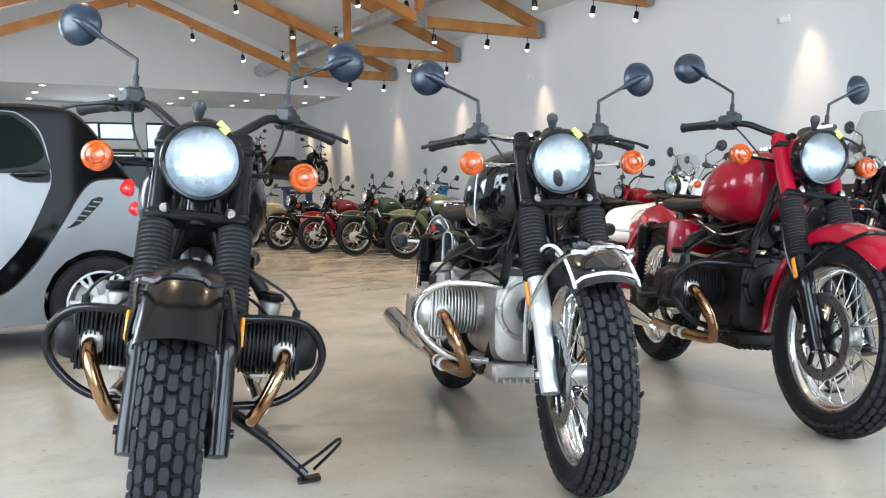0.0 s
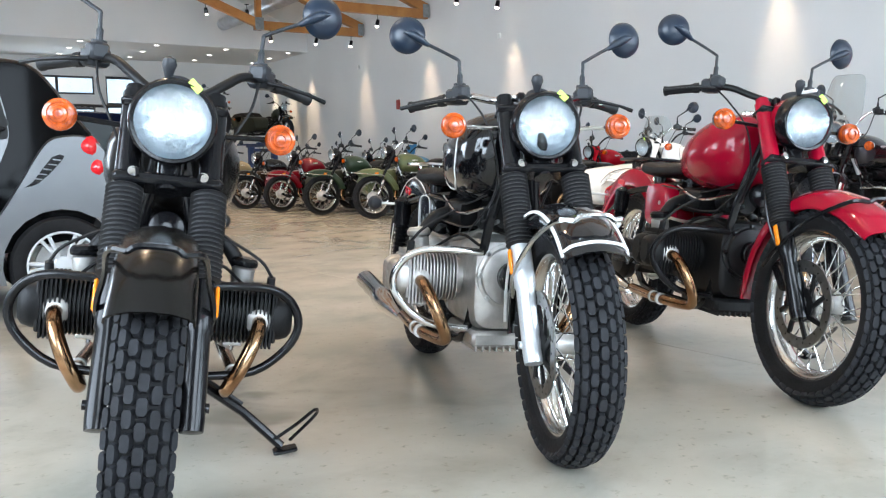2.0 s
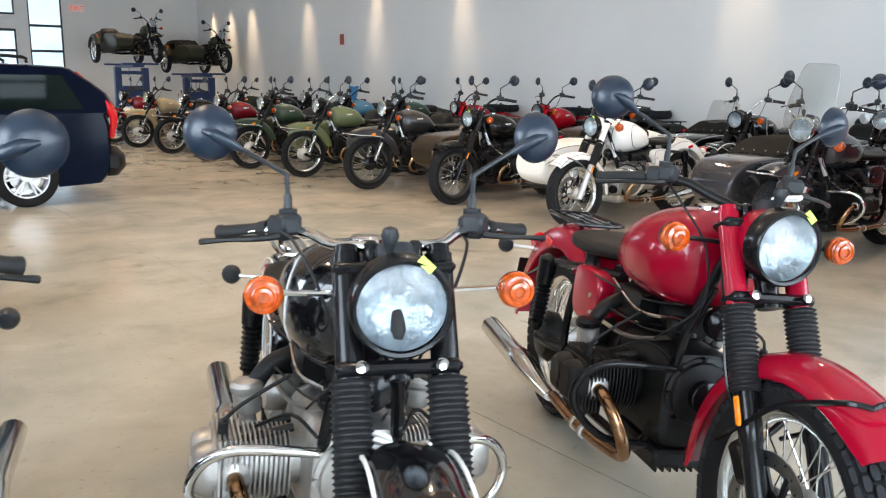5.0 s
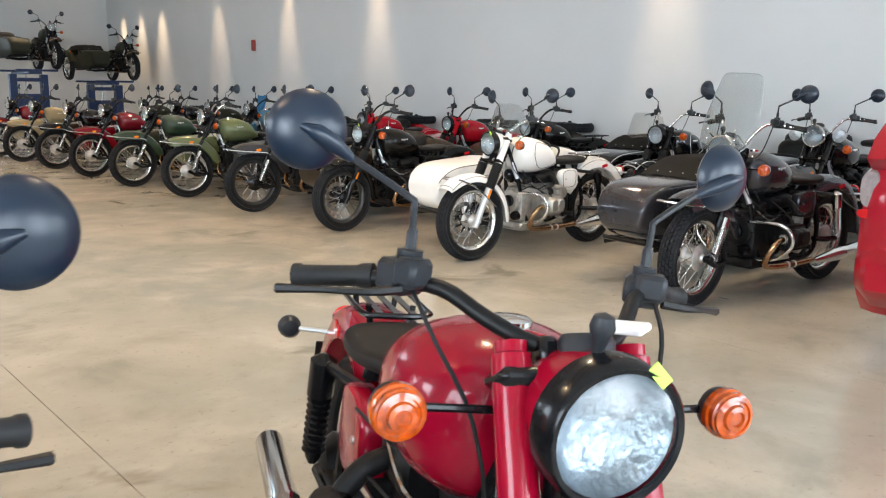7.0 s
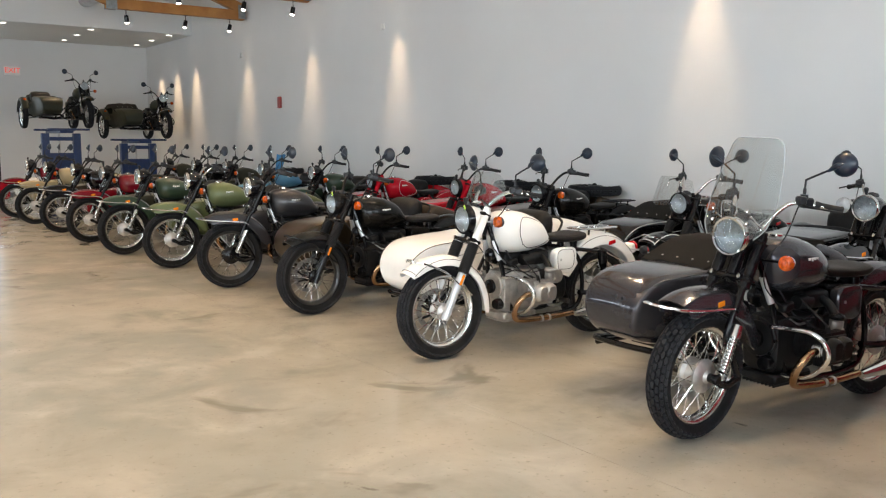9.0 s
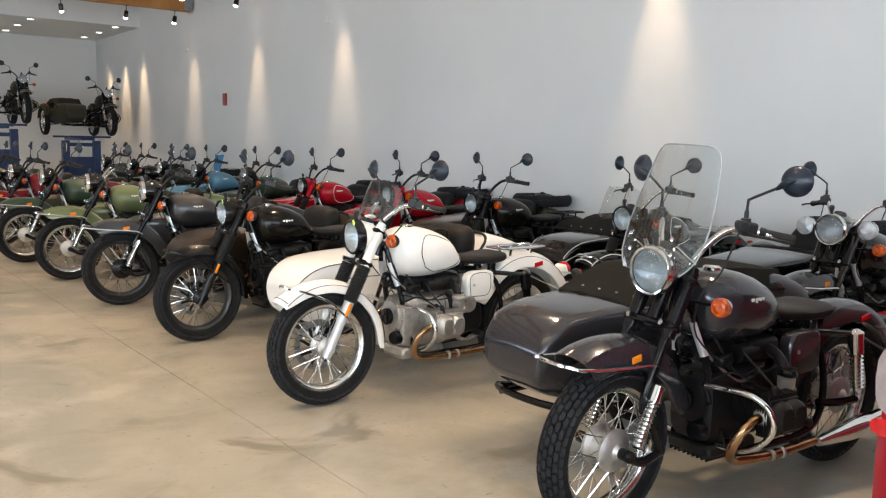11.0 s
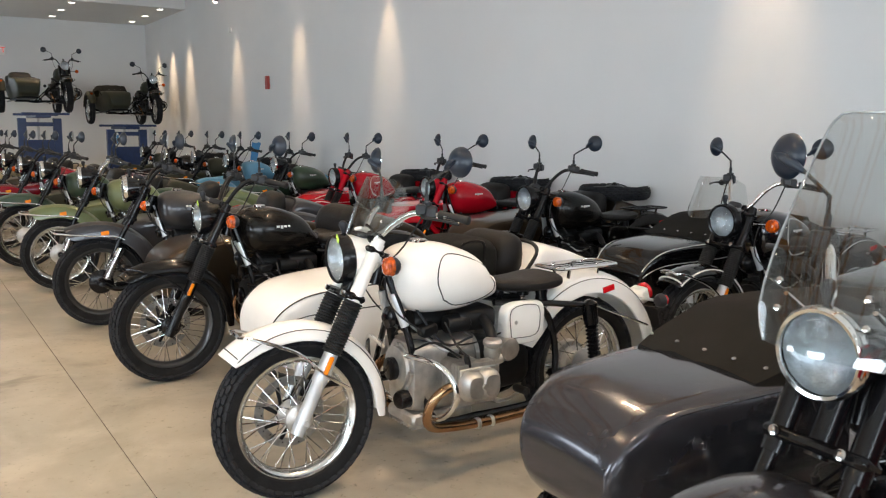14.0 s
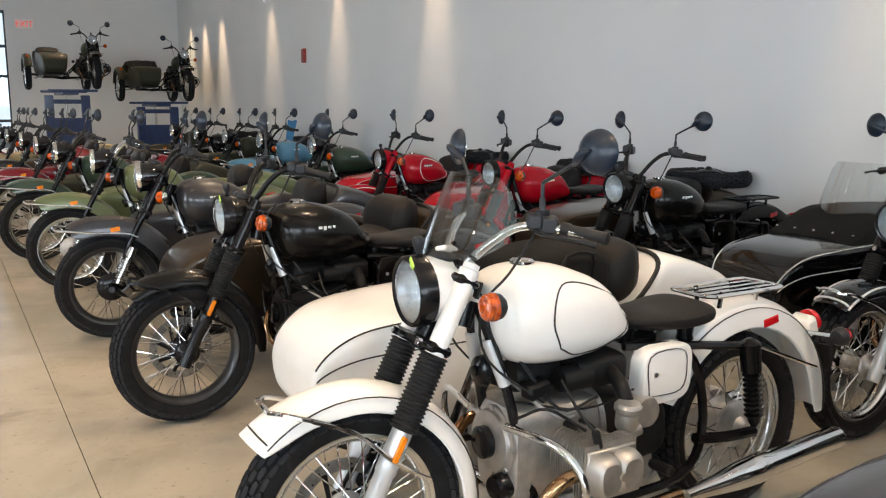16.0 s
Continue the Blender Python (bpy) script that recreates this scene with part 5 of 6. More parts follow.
window("window_1", (3.0, END_Y + 0.05), (6.10, END_Y + 0.05), 3.12, 3.66, 3, (3.14, 3.64), "high strip window with a dark frame")
window("window_2", (3.0, END_Y + 0.05), (6.10, END_Y + 0.05), 0.35, 2.74, 3, (0.38, 0.9, 1.5, 2.15, 2.71), "grid of panes in a dark frame")
window("door_1", (6.44, END_Y + 0.05), (7.34, END_Y + 0.05), 0.06, 3.68, 1, (0.1, 1.1, 2.15, 2.85, 3.64), "narrow glazed door with a dark frame and panes above")
for k, x in enumerate((-2.0, 2.55, 7.1)):
    window(f"window_{k + 3}", (x, FRONT_Y - 0.1), (x + 3.7, FRONT_Y - 0.1), 0.3, 3.5, 3, (0.34, 1.3, 3.46), "large shop window in a dark frame")
for k, y in enumerate((0.4, 7.4, 14.4)):
    window(f"window_{k + 6}", (LEFT_X - 0.1, y), (LEFT_X - 0.1, y + 3.2), 0.8, 3.3, 3, (0.84, 2.05, 3.26), "side window in a dark frame")

solid("ground", lambda bm: box(bm, (400, 400, 0.2), pose(4, 12, -0.35)), make_material("asphalt", (0.09, 0.09, 0.088), 0.9, vary=0.3, scale=2), "grey asphalt round the building", "ground", "structure")
solid("backdrop", lambda bm: box(bm, (60, 0.2, 22), pose(5, END_Y + 52, 8)), DAYLIGHT, "pale overcast distance beyond the windows", "backdrop", "structure")
solid("backdrop", lambda bm: box(bm, (60, 0.2, 22), pose(5, FRONT_Y - 52, 8)), DAYLIGHT, "pale overcast distance beyond the shop front", "backdrop", "structure")

# roof and soffit
EAVE_Z, RIDGE_Z = 4.72, 7.25


def roof_mesh(bm):
    for x0 in (LEFT_X - 0.3, WALL_X + 0.3):
        beam(bm, (x0, (FRONT_Y + END_Y) / 2, EAVE_Z - 0.02), (RIDGE_X, (FRONT_Y + END_Y) / 2, RIDGE_Z), END_Y - FRONT_Y + 1, 0.12)


solid("ceiling", roof_mesh, CEILING_PAINT, "sloping off-white ceiling under the roof", "ceiling", "structure")


def soffit_mesh(bm):
    box(bm, (WALL_X - LEFT_X - 0.01, END_Y - SOFFIT_Y - 0.01, 0.12), pose((WALL_X + LEFT_X) / 2, (SOFFIT_Y + END_Y) / 2, SOFFIT_Z + 0.06))


solid("ceiling_lower", soffit_mesh, CEILING_PAINT, "flat lowered off-white ceiling with downlights", "ceiling", "structure")
solid("wall_gable", lambda bm: box(bm, (WALL_X - LEFT_X - 0.012, 0.14, 3.1), pose((WALL_X + LEFT_X) / 2, SOFFIT_Y + 0.07, SOFFIT_Z + 1.55)), WALL_PAINT, "off-white gable wall above the lowered ceiling", "wall", "structure")


def truss(y):
    root = thing("roof_truss", "varnished fir roof truss with steel plates", "truss", Matrix.Translation((0, y, 0)), "roof trusses", "structure")
    half = WALL_X - RIDGE_X - 0.06
    for s in (-1, 1):
        def px(x):
            return RIDGE_X + s * (x - RIDGE_X)
        tie = part("tie_beam", f"tie{s}", lambda bm: beam(bm, (px(WALL_X - 0.08), 0, 4.29), (px(8.30), 0, 4.29), 0.14, 0.21, 0.006), TIMBER, root)
        part("chord", f"chord{s}", lambda bm: beam(bm, (px(8.52), 0, 4.28), (RIDGE_X + s * 0.08, 0, 5.72), 0.138, 0.20, 0.006), TIMBER, root)
        part("rafter", f"rafter{s}", lambda bm: beam(bm, (px(WALL_X - 0.1), 0, 4.42), (RIDGE_X + s * 0.05, 0, RIDGE_Z - 0.30), 0.142, 0.22, 0.006), TIMBER, root)
        part("post", f"post{s}", lambda bm: beam(bm, (px(8.40), 0, 4.30), (px(8.40), 0, 5.52), 0.132, 0.14, 0.006), TIMBER, root)

        def plates(bm):
            for yy in (-0.077, 0.077):
                box(bm, (0.17, 0.010, 0.30), pose(px(WALL_X - 0.14), yy, 4.36))
                box(bm, (0.22, 0.010, 0.30), pose(px(8.40), yy, 4.32))
        part("gusset_plate", f"gusset{s}", plates, PLATE, root)
    part("king_post", "king_post", lambda bm: beam(bm, (RIDGE_X, 0, 5.5), (RIDGE_X, 0, RIDGE_Z - 0.2), 0.134, 0.15, 0.006), TIMBER, root)


for ty in TRUSS_Y:
    truss(ty)


def spotlight(x, y, z, tx, ty):
    """A black track spotlight that hangs from a truss."""
    root = thing("track_spotlight", "black track spotlight hanging from a timber truss", "spotlight", Matrix.Translation((x, y, z)), "track spotlights")
    part("bracket", "spot_bracket", lambda bm: (tube(bm, [(0, 0, 0.14), (0, 0, 0.02)], 0.008, 6, 0), box(bm, (0.10, 0.04, 0.02), pose(0, 0, 0.14))), BLACK_METAL, root)
    tilt = pose(0, 0, 0, ty, tx)
    part("can", "spot_can", lambda bm: lathe(bm, [(0.0, 0.03), (0.035, 0.028), (0.042, 0.0), (0.046, -0.11), (0.040, -0.11), (0.036, -0.08), (0.0, -0.075)], (0, 0, 0), (0, 0, 1), 16), BLACK_METAL, root, m=tilt)
    part("bulb", "spot_bulb", lambda bm: lathe(bm, [(0.034, -0.082), (0.040, -0.115), (0.034, -0.140), (0.0, -0.150)], (0, 0, 0), (0, 0, 1), 14), GLOW, root, "warm glowing bulb", m=tilt)


for ty in TRUSS_Y:
    for x, z in ((10.95, 4.05), (9.95, 4.05), (8.70, 4.05), (8.12, 4.62), (7.1, 4.58), (5.9, 5.0)):
        spotlight(x, ty, z, 8 if x > 9 else -10, 10)


def downlight(x, y):
    root = thing("downlight", "round recessed ceiling downlight, lit", "downlight", Matrix.Translation((x, y, SOFFIT_Z)), "recessed downlights")
    part("trim_ring", "dl_ring", lambda bm: lathe(bm, [(0.075, -0.012), (0.095, -0.008), (0.095, -0.001), (0.075, -0.001)], (0, 0, 0), (0, 0, 1), 20, True), WHITE_MARK, root)
    part("diffuser", "dl_disc", lambda bm: lathe(bm, [(0.0, -0.010), (0.074, -0.010), (0.074, -0.002), (0.0, -0.002)], (0, 0, 0), (0, 0, 1), 20), GLOW_SOFT, root)


for x in (1.2, 3.1, 5.05, 7.0, 8.95, 10.85):
    for y in (24.0, 25.4, 26.75):
        downlight(x, y)

solid("ventilation_duct", lambda bm: lathe(bm, [(0.17, 0), (0.17, 0.02), (0.178, 0.02), (0.178, 0.05), (0.17, 0.05)] + [q for k in range(1, 18) for q in ((0.17, k * 1.3), (0.178, k * 1.3 + 0.01), (0.178, k * 1.3 + 0.04), (0.17, k * 1.3 + 0.05))] + [(0.17, 23.3)], (8.75, 0.3, 4.82), (0, 1, 0), 24), DUCT, "round galvanised spiral ventilation duct", "duct")


def small_box(name, at, size, mat, label, cat):
    return solid(name, lambda bm: (box(bm, size, Matrix.Translation(at), min(size) * 0.2), box(bm, [q * 0.5 for q in size], Matrix.Translation(Vector(at) - Vector((0.012, 0, 0))), min(size) * 0.1)), mat, label, cat)


small_box("fire_alarm", (WALL_X - 0.025, 18.6, 2.32), (0.05, 0.13, 0.24), make_material("alarm_red", (0.35, 0.05, 0.04), 0.45), "small dark red alarm box on the wall", "alarm")
for y, z in ((14.5, 3.46), (20.6, 3.45)):
    small_box("sensor", (WALL_X - 0.02, y, z), (0.04, 0.10, 0.10), WHITE_MARK, "small white wall sensor", "sensor")


def camera_dome(bm):
    box(bm, (0.05, 0.12, 0.10), Matrix.Translation((WALL_X - 0.025, 8.25, 3.45)), 0.012)
    tube(bm, [(WALL_X - 0.04, 8.25, 3.44), (WALL_X - 0.16, 8.30, 3.42)], 0.045, 12, 0)


solid("wall_fitting", camera_dome, WHITE_MARK, "white cylindrical fitting on the wall", "fitting")
ex = thing("exit_sign", "white exit sign with red letters on the end wall", "sign", Matrix.Translation((7.75, END_Y - 0.03, 3.37)))
part("sign_body", "exit_body", lambda bm: box(bm, (0.40, 0.05, 0.24), Matrix(), 0.01), WHITE_MARK, ex)
txt = bpy.data.curves.new("exit_text", "FONT")
txt.body, txt.size, txt.extrude, txt.align_x, txt.align_y = "EXIT", 0.19, 0.003, "CENTER", "CENTER"
txt.materials.append(EXIT_RED)
letters = new("letters", txt)
letters.parent = ex
letters.matrix_basis = pose(0, -0.03, 0, 90)

# ---- two lifts at the end wall ----


def bike_lift(x, y, top, label):
    root = thing("motorcycle_lift", label, "lift", Matrix.Translation((x, y, 0)), "blue lifts")
    part("deck", f"lift_deck{top}", lambda bm: (box(bm, (0.95, 0.13, 0.05), pose(-0.5, 0.0, top - 0.03), 0.01), box(bm, (0.95, 0.13, 0.05), pose(-0.5, 1.5, top - 0.03), 0.01), box(bm, (0.3, 1.6, 0.06), pose(-0.55, 0.75, top - 0.085), 0.01)), BLUE_LIFT, root)
    for s in (-1, 1):
        part("mast", f"lift_mast{top}{s}", lambda bm: (box(bm, (0.17, 0.16, top - 0.12), pose(-0.55 + s * 0.36, 0.6, (top - 0.12) / 2), 0.01), box(bm, (0.17, 1.4, 0.12), pose(-0.55 + s * 0.36, 0.9, 0.06), 0.01)), BLUE_LIFT, root)
    part("cross_panel", f"lift_cross{top}", lambda bm: (box(bm, (0.58, 0.06, top * 0.66), pose(-0.55, 0.58, top * 0.34), 0.01), box(bm, (0.58, 0.06, 0.09), pose(-0.55, 0.58, top * 0.86), 0.01)), BLUE_LIFT, root)
    part("ram", f"lift_ram{top}", lambda bm: lathe(bm, [(0.045, 0.05), (0.045, top * 0.6), (0.028, top * 0.61), (0.028, top - 0.12)], (-0.55, 0.8, 0), (0, 0, 1), 14), STEEL, root)


bike_lift(8.75, 23.7, 1.80, "blue steel lift raised under a sidecar motorcycle")
bike_lift(10.6, 23.7, 1.56, "blue steel lift raised under a sidecar motorcycle")

# ---- motorcycles ----
BLACK_PAINT = paint("gloss_black_paint", (0.004, 0.004, 0.005), rough=0.14, coat=1.2)
MATTE_BLACK = paint("satin_black_paint", (0.0045, 0.004, 0.0036), rough=0.25, coat=0.2, spec=0.22)
RED_PAINT = paint("crimson_paint", (0.30, 0.002, 0.018), rough=0.2, coat=0.7, spec=0.2)
BRIGHT_RED = paint("bright_red_paint", (0.42, 0.004, 0.014), rough=0.2, coat=0.6, spec=0.2)
MAROON = paint("maroon_paint", (0.17, 0.003, 0.010), rough=0.22, coat=1.3)
WHITE_PAINT = paint("ivory_white_paint", (0.86, 0.855, 0.83))
BRONZE = paint("bronze_grey_metallic", (0.060, 0.060, 0.070), flake=0.6, rough=0.2)
GREY_METAL = paint("dark_grey_metallic", (0.04, 0.04, 0.044), flake=0.55, rough=0.34)
SAGE = paint("sage_green_paint", (0.125, 0.155, 0.07), flake=0.3)
DARK_GREEN = paint("dark_green_paint", (0.025, 0.05, 0.03))
OLIVE = paint("matte_olive_paint", (0.030, 0.031, 0.018), rough=0.55, coat=0.1)
TAN = paint("sand_tan_paint", (0.33, 0.27, 0.16), rough=0.5, coat=0.2)
SKY = paint("pale_blue_paint", (0.10, 0.27, 0.42), rough=0.35)
BROWN_METAL = paint("brown_satin_metallic", (0.055, 0.038, 0.023), flake=0.8, rough=0.3)

FLAG_BLUE = make_material("blue_cover_fabric", (0.02, 0.19, 0.42), 0.6, vary=0.2, bump=0.3)
SOLO = "solo motorcycles"
ROW = "sidecar motorcycles in the front row"
BACK = "sidecar motorcycles along the wall"


def facing(x, y, degrees, z=0.0):
    """Front axle at x, y; heading in degrees from +x."""
    return pose(x, y, z, 0, 0, degrees)


motorcycle(facing(0.472, 1.998, 252), "motorcycle", "satin black solo motorcycle leaning on its kickstand", MATTE_BLACK, True, rim=BLACK_RIM, lean=-7.6, bar_dz=0.015, tip=39, stand=True, tag=True, badge=False, group=SOLO, lower=BLACK_METAL, crash=BLACK_METAL)
motorcycle(facing(1.594, 1.885, 250.9), "motorcycle", "gloss black solo motorcycle with white pinstripes and chrome", BLACK_PAINT, True, lean=-4.4, steer=-7, lamp_drop=0.014, bar_dz=-0.05, tip=44, stand=True, tag=True, stripe=WHITE_MARK, lower=SILVER, engine=ALLOY, crash=CHROME, bars=CHROME, badge=False, rack=True, group=SOLO)
motorcycle(facing(2.65, 1.79, 246), "motorcycle", "crimson red solo motorcycle with black engine", RED_PAINT, True, rim=RIM_ALLOY, lean=-5.8, steer=2.5, bar_dz=-0.012, tip=42, stand=True, tag="key", upper=RED_PAINT, badge=False, rack=True, group=SOLO)

motorcycle(facing(6.80, 4.385, 176), "sidecar_motorcycle", "bronze-grey sidecar motorcycle with a canvas cover and windshield", BRONZE, True, fork="link", sidecar=True, screen="bar", cover="canvas", crash=CHROME, bars=CHROME, engine=ENGINE_BLACK, group=ROW, steer=5, bar_dz=0.10)
motorcycle(facing(6.70, 6.44, 180), "sidecar_motorcycle", "ivory white sidecar motorcycle with thin black pinstripes", WHITE_PAINT, True, sidecar=True, stripe=STRIPE_BLACK, lower=SILVER, upper=WHITE_PAINT, engine=ALLOY, crash=CHROME, bars=CHROME, rack=True, screen="fly", bag=True, tag="key", badge=False, group=ROW, bar_dz=0.045, steer=-3, tip=44)
motorcycle(facing(6.705, 8.33, 181), "sidecar_motorcycle", "satin black sidecar motorcycle with black wheel rims", MATTE_BLACK, True, rim=BLACK_RIM, sidecar=True, car_paint=BROWN_METAL, group=ROW, tag=True)
motorcycle(facing(6.665, 10.062, 172.5), "sidecar_motorcycle", "dark grey metallic sidecar motorcycle with chrome fork springs", GREY_METAL, False, rim=BLACK_RIM, fork="link", sidecar=True, group=ROW)
motorcycle(facing(6.643, 11.77, 172.7), "sidecar_motorcycle", "sage green sidecar motorcycle with chrome fork springs", SAGE, False, fork="link", sidecar=True, seat=LEATHER, group=ROW, bars=CHROME)
motorcycle(facing(6.539, 13.346, 178), "sidecar_motorcycle", "dark green sidecar motorcycle", DARK_GREEN, False, fork="link", sidecar=True, car_paint=OLIVE, group=ROW)
motorcycle(facing(6.522, 15.025, 181), "sidecar_motorcycle", "maroon red sidecar motorcycle", MAROON, False, fork="link", sidecar=True, group=ROW)
motorcycle(facing(6.50, 16.713, 179), "sidecar_motorcycle", "black sidecar motorcycle with tan sidecar", BLACK_PAINT, False, fork="link", sidecar=True, car_paint=BROWN_METAL, group=ROW)
motorcycle(facing(6.451, 18.536, 182), "sidecar_motorcycle", "sand tan sidecar motorcycle", TAN, False, fork="link", sidecar=True, group=ROW)
motorcycle(facing(6.437, 20.142, 180), "sidecar_motorcycle", "maroon and white sidecar motorcycle", MAROON, False, fork="link", sidecar=True, car_paint=WHITE_PAINT, group=ROW)

BX = 9.25
motorcycle(facing(BX, 4.95, 180), "sidecar_motorcycle", "black sidecar motorcycle with chrome spotlights", BLACK_PAINT, False, fork="link", sidecar=True, spot=True, pillion=True, bars=CHROME, spare=True, group=BACK)
motorcycle(facing(BX, 6.62, 180), "sidecar_motorcycle", "gloss black sidecar motorcycle with white pinstripes", BLACK_PAINT, False, stripe=WHITE_MARK, lower=SILVER, sidecar=True, cover="canvas", screen="car", bars=CHROME, rack=True, group=BACK)
motorcycle(facing(BX, 8.48, 180), "sidecar_motorcycle", "satin black sidecar motorcycle with a spare wheel", MATTE_BLACK, False, rim=BLACK_RIM, sidecar=True, spare=True, car_paint=BROWN_METAL, rack=True, group=BACK)
motorcycle(facing(BX, 9.92, 180), "sidecar_motorcycle", "bright red sidecar motorcycle with a spare wheel", BRIGHT_RED, False, rim=BLACK_RIM, sidecar=True, upper=BRIGHT_RED, spare=True, group=BACK)
motorcycle(facing(BX, 11.87, 180), "sidecar_motorcycle", "bright red sidecar motorcycle with a white stripe", BRIGHT_RED, False, rim=BLACK_RIM, sidecar=True, upper=BRIGHT_RED, stripe=WHITE_MARK, spare=True, group=BACK)
motorcycle(facing(BX, 13.6, 180), "sidecar_motorcycle", "dark green sidecar motorcycle", DARK_GREEN, False, fork="link", sidecar=True, rack=True, group=BACK)
motorcycle(facing(BX, 15.45, 180), "sidecar_motorcycle", "pale blue sidecar motorcycle with a blue screen cover", SKY, False, fork="link", sidecar=True, crate=FLAG_BLUE, group=BACK)
motorcycle(facing(BX, 17.05, 180), "sidecar_motorcycle", "matte olive sidecar motorcycle", OLIVE, False, fork="link", sidecar=True, seat=TAN_LEATHER, spare=True, group=BACK)
motorcycle(facing(BX, 18.7, 180), "sidecar_motorcycle", "black sidecar motorcycle with a canvas cover", BLACK_PAINT, False, fork="link", sidecar=True, cover="canvas", group=BACK)
motorcycle(facing(BX, 20.4, 180), "sidecar_motorcycle", "matte olive sidecar motorcycle", OLIVE, False, fork="link", sidecar=True, spare=True, group=BACK)

motorcycle(facing(8.73, 23.76, 270, 1.80), "sidecar_motorcycle", "dark olive sidecar motorcycle raised on a blue lift", OLIVE, False, fork="link", sidecar=True, spare=False, group="motorcycles on lifts")
motorcycle(facing(10.6, 23.68, 270, 1.56), "sidecar_motorcycle", "matte olive sidecar motorcycle raised on a blue lift", OLIVE, False, fork="link", sidecar=True, cover="canvas", group="motorcycles on lifts")

# ---- cars: front +x, left +y, origin on the floor in the middle ----
SILVER_CAR = paint("silver_car_paint", (0.135, 0.138, 0.142), flake=0.75, rough=0.3, coat=0.4)
TAN_TRIM = make_material("beige_trim", (0.32, 0.24, 0.16), 0.5, vary=0.1)
NAVY_CAR = make_material("navy_car_paint", (0.0022, 0.0045, 0.015), 0.10, 0, 0.0, 0.07, 5, spec=0.09)
RED_CAR = paint("red_car_paint", (0.36, 0.004, 0.018), spec=0.2)
DARK_CAR = make_material("black_car_paint", (0.0022, 0.0022, 0.0024), 0.06, 0, 0.0, 0.07, 5, spec=0.07)
CAR_BLACKGLASS = make_material("dark_car_glass", (0.006, 0.011, 0.010), 0.04, 0.0, 0.0, vary=0.45, scale=2.5, spec=0.10)
CLEAR_LAMP = make_material("clear_car_lamp", (0.42, 0.36, 0.37), 0.12, 0.3, 0.8, vary=0.2, scale=40)


def car_wheel(root, x, y, r, s, w=0.19):
    whl = part("wheel", f"car_rim{r}{s}", lambda bm: (lathe(bm, [(r * 0.66, -w / 2), (r * 0.70, -w / 2), (r * 0.70, w / 2), (r * 0.66, w / 2), (r * 0.62, w * 0.2), (r * 0.62, -w * 0.2)], seg=36, closed=True), lathe(bm, [(0.0, s * w * 0.44), (r * 0.18, s * w * 0.42), (r * 0.20, s * w * 0.2), (0, s * w * 0.15)], seg=20)), SILVER, root, m=Matrix.Translation((x, y, r)))
    for k in range(6):
        for d in (-0.13, 0.13):
            part("spoke", f"car_spoke{r}{s}{d}", lambda bm: beam(bm, (r * 0.12, s * w * 0.36, 0), (r * 0.66 * math.cos(d), s * w * 0.40, r * 0.66 * math.sin(d)), r * 0.075, 0.022, 0.004), SILVER, whl, m=pose(0, 0, 0, 0, 60 * k))
    part("tyre", f"car_tyre{r}", lambda bm: lathe(bm, [(r * 0.69, -w * 0.46), (r * 0.80, -w * 0.54), (r * 0.94, -w * 0.52), (r, -w * 0.40), (r, w * 0.40), (r * 0.94, w * 0.52), (r * 0.80, w * 0.54), (r * 0.69, w * 0.46)], seg=40, closed=True), TYRE, whl)
    part("brake_disc", f"car_disc{r}", lambda bm: lathe(bm, [(0.0, -w * 0.1), (r * 0.5, -w * 0.1), (r * 0.5, -w * 0.02), (0.0, -w * 0.02)], seg=24), STEEL, whl)


def side_outline(pts, steps=4):
    return smooth_path([(x, 0, z) for x, z in pts], steps)


def arched(upper, wheels, radius, low):
    """A closed side outline: the smoothed upper line, then the sill with an arch over each wheel (x from rear to front)."""
    pts = smooth_path([(x, 0, z) for x, z in upper], 4)
    for wx, wz in wheels:
        a0 = math.asin((wz - low) / radius)
        for k in range(13):
            a = math.pi + a0 - (math.pi + 2 * a0) * k / 12
            pts.append(Vector((wx + radius * math.cos(a), 0, wz + radius * math.sin(a))))
    return pts


def shell_body(bm, outline, half, tuck=0.10, top=1.0):
    """A car body from its side outline: rounded across, drawn in toward the roof."""
    lo = min(p.z for p in outline)
    hi = max(p.z for p in outline)
    loops = []
    for t in (-1, -0.97, -0.90, -0.75, -0.4, 0, 0.4, 0.75, 0.90, 0.97, 1):
        shrink = 0.0 if abs(t) < 0.8 else (abs(t) - 0.8) / 0.2
        loop = []
        cx = sum(p.x for p in outline) / len(outline)
        for p in outline:
            h = max(0, (p.z - lo - 0.55) / max(0.2, hi - lo - 0.55))
            k = 1 - 0.035 * shrink ** 2
            loop.append(Vector((cx + (p.x - cx) * k, t * (half - tuck * h), lo + (p.z - lo) * (1 - 0.03 * shrink ** 2))))
        loops.append(loop)
    rings(bm, loops)


def side_panel(bm, pts, s, half, o0, o1, lean=0.13, steps=4):
    """A sheet with thickness on a car's side; the side draws in above the waist."""
    line = side_outline(pts + pts[:1], steps)[:-1]
    rings(bm, [[Vector((p.x, s * (half + o - lean * max(0, p.z - 0.95)), p.z)) for p in line] for o in (o0, o1)])


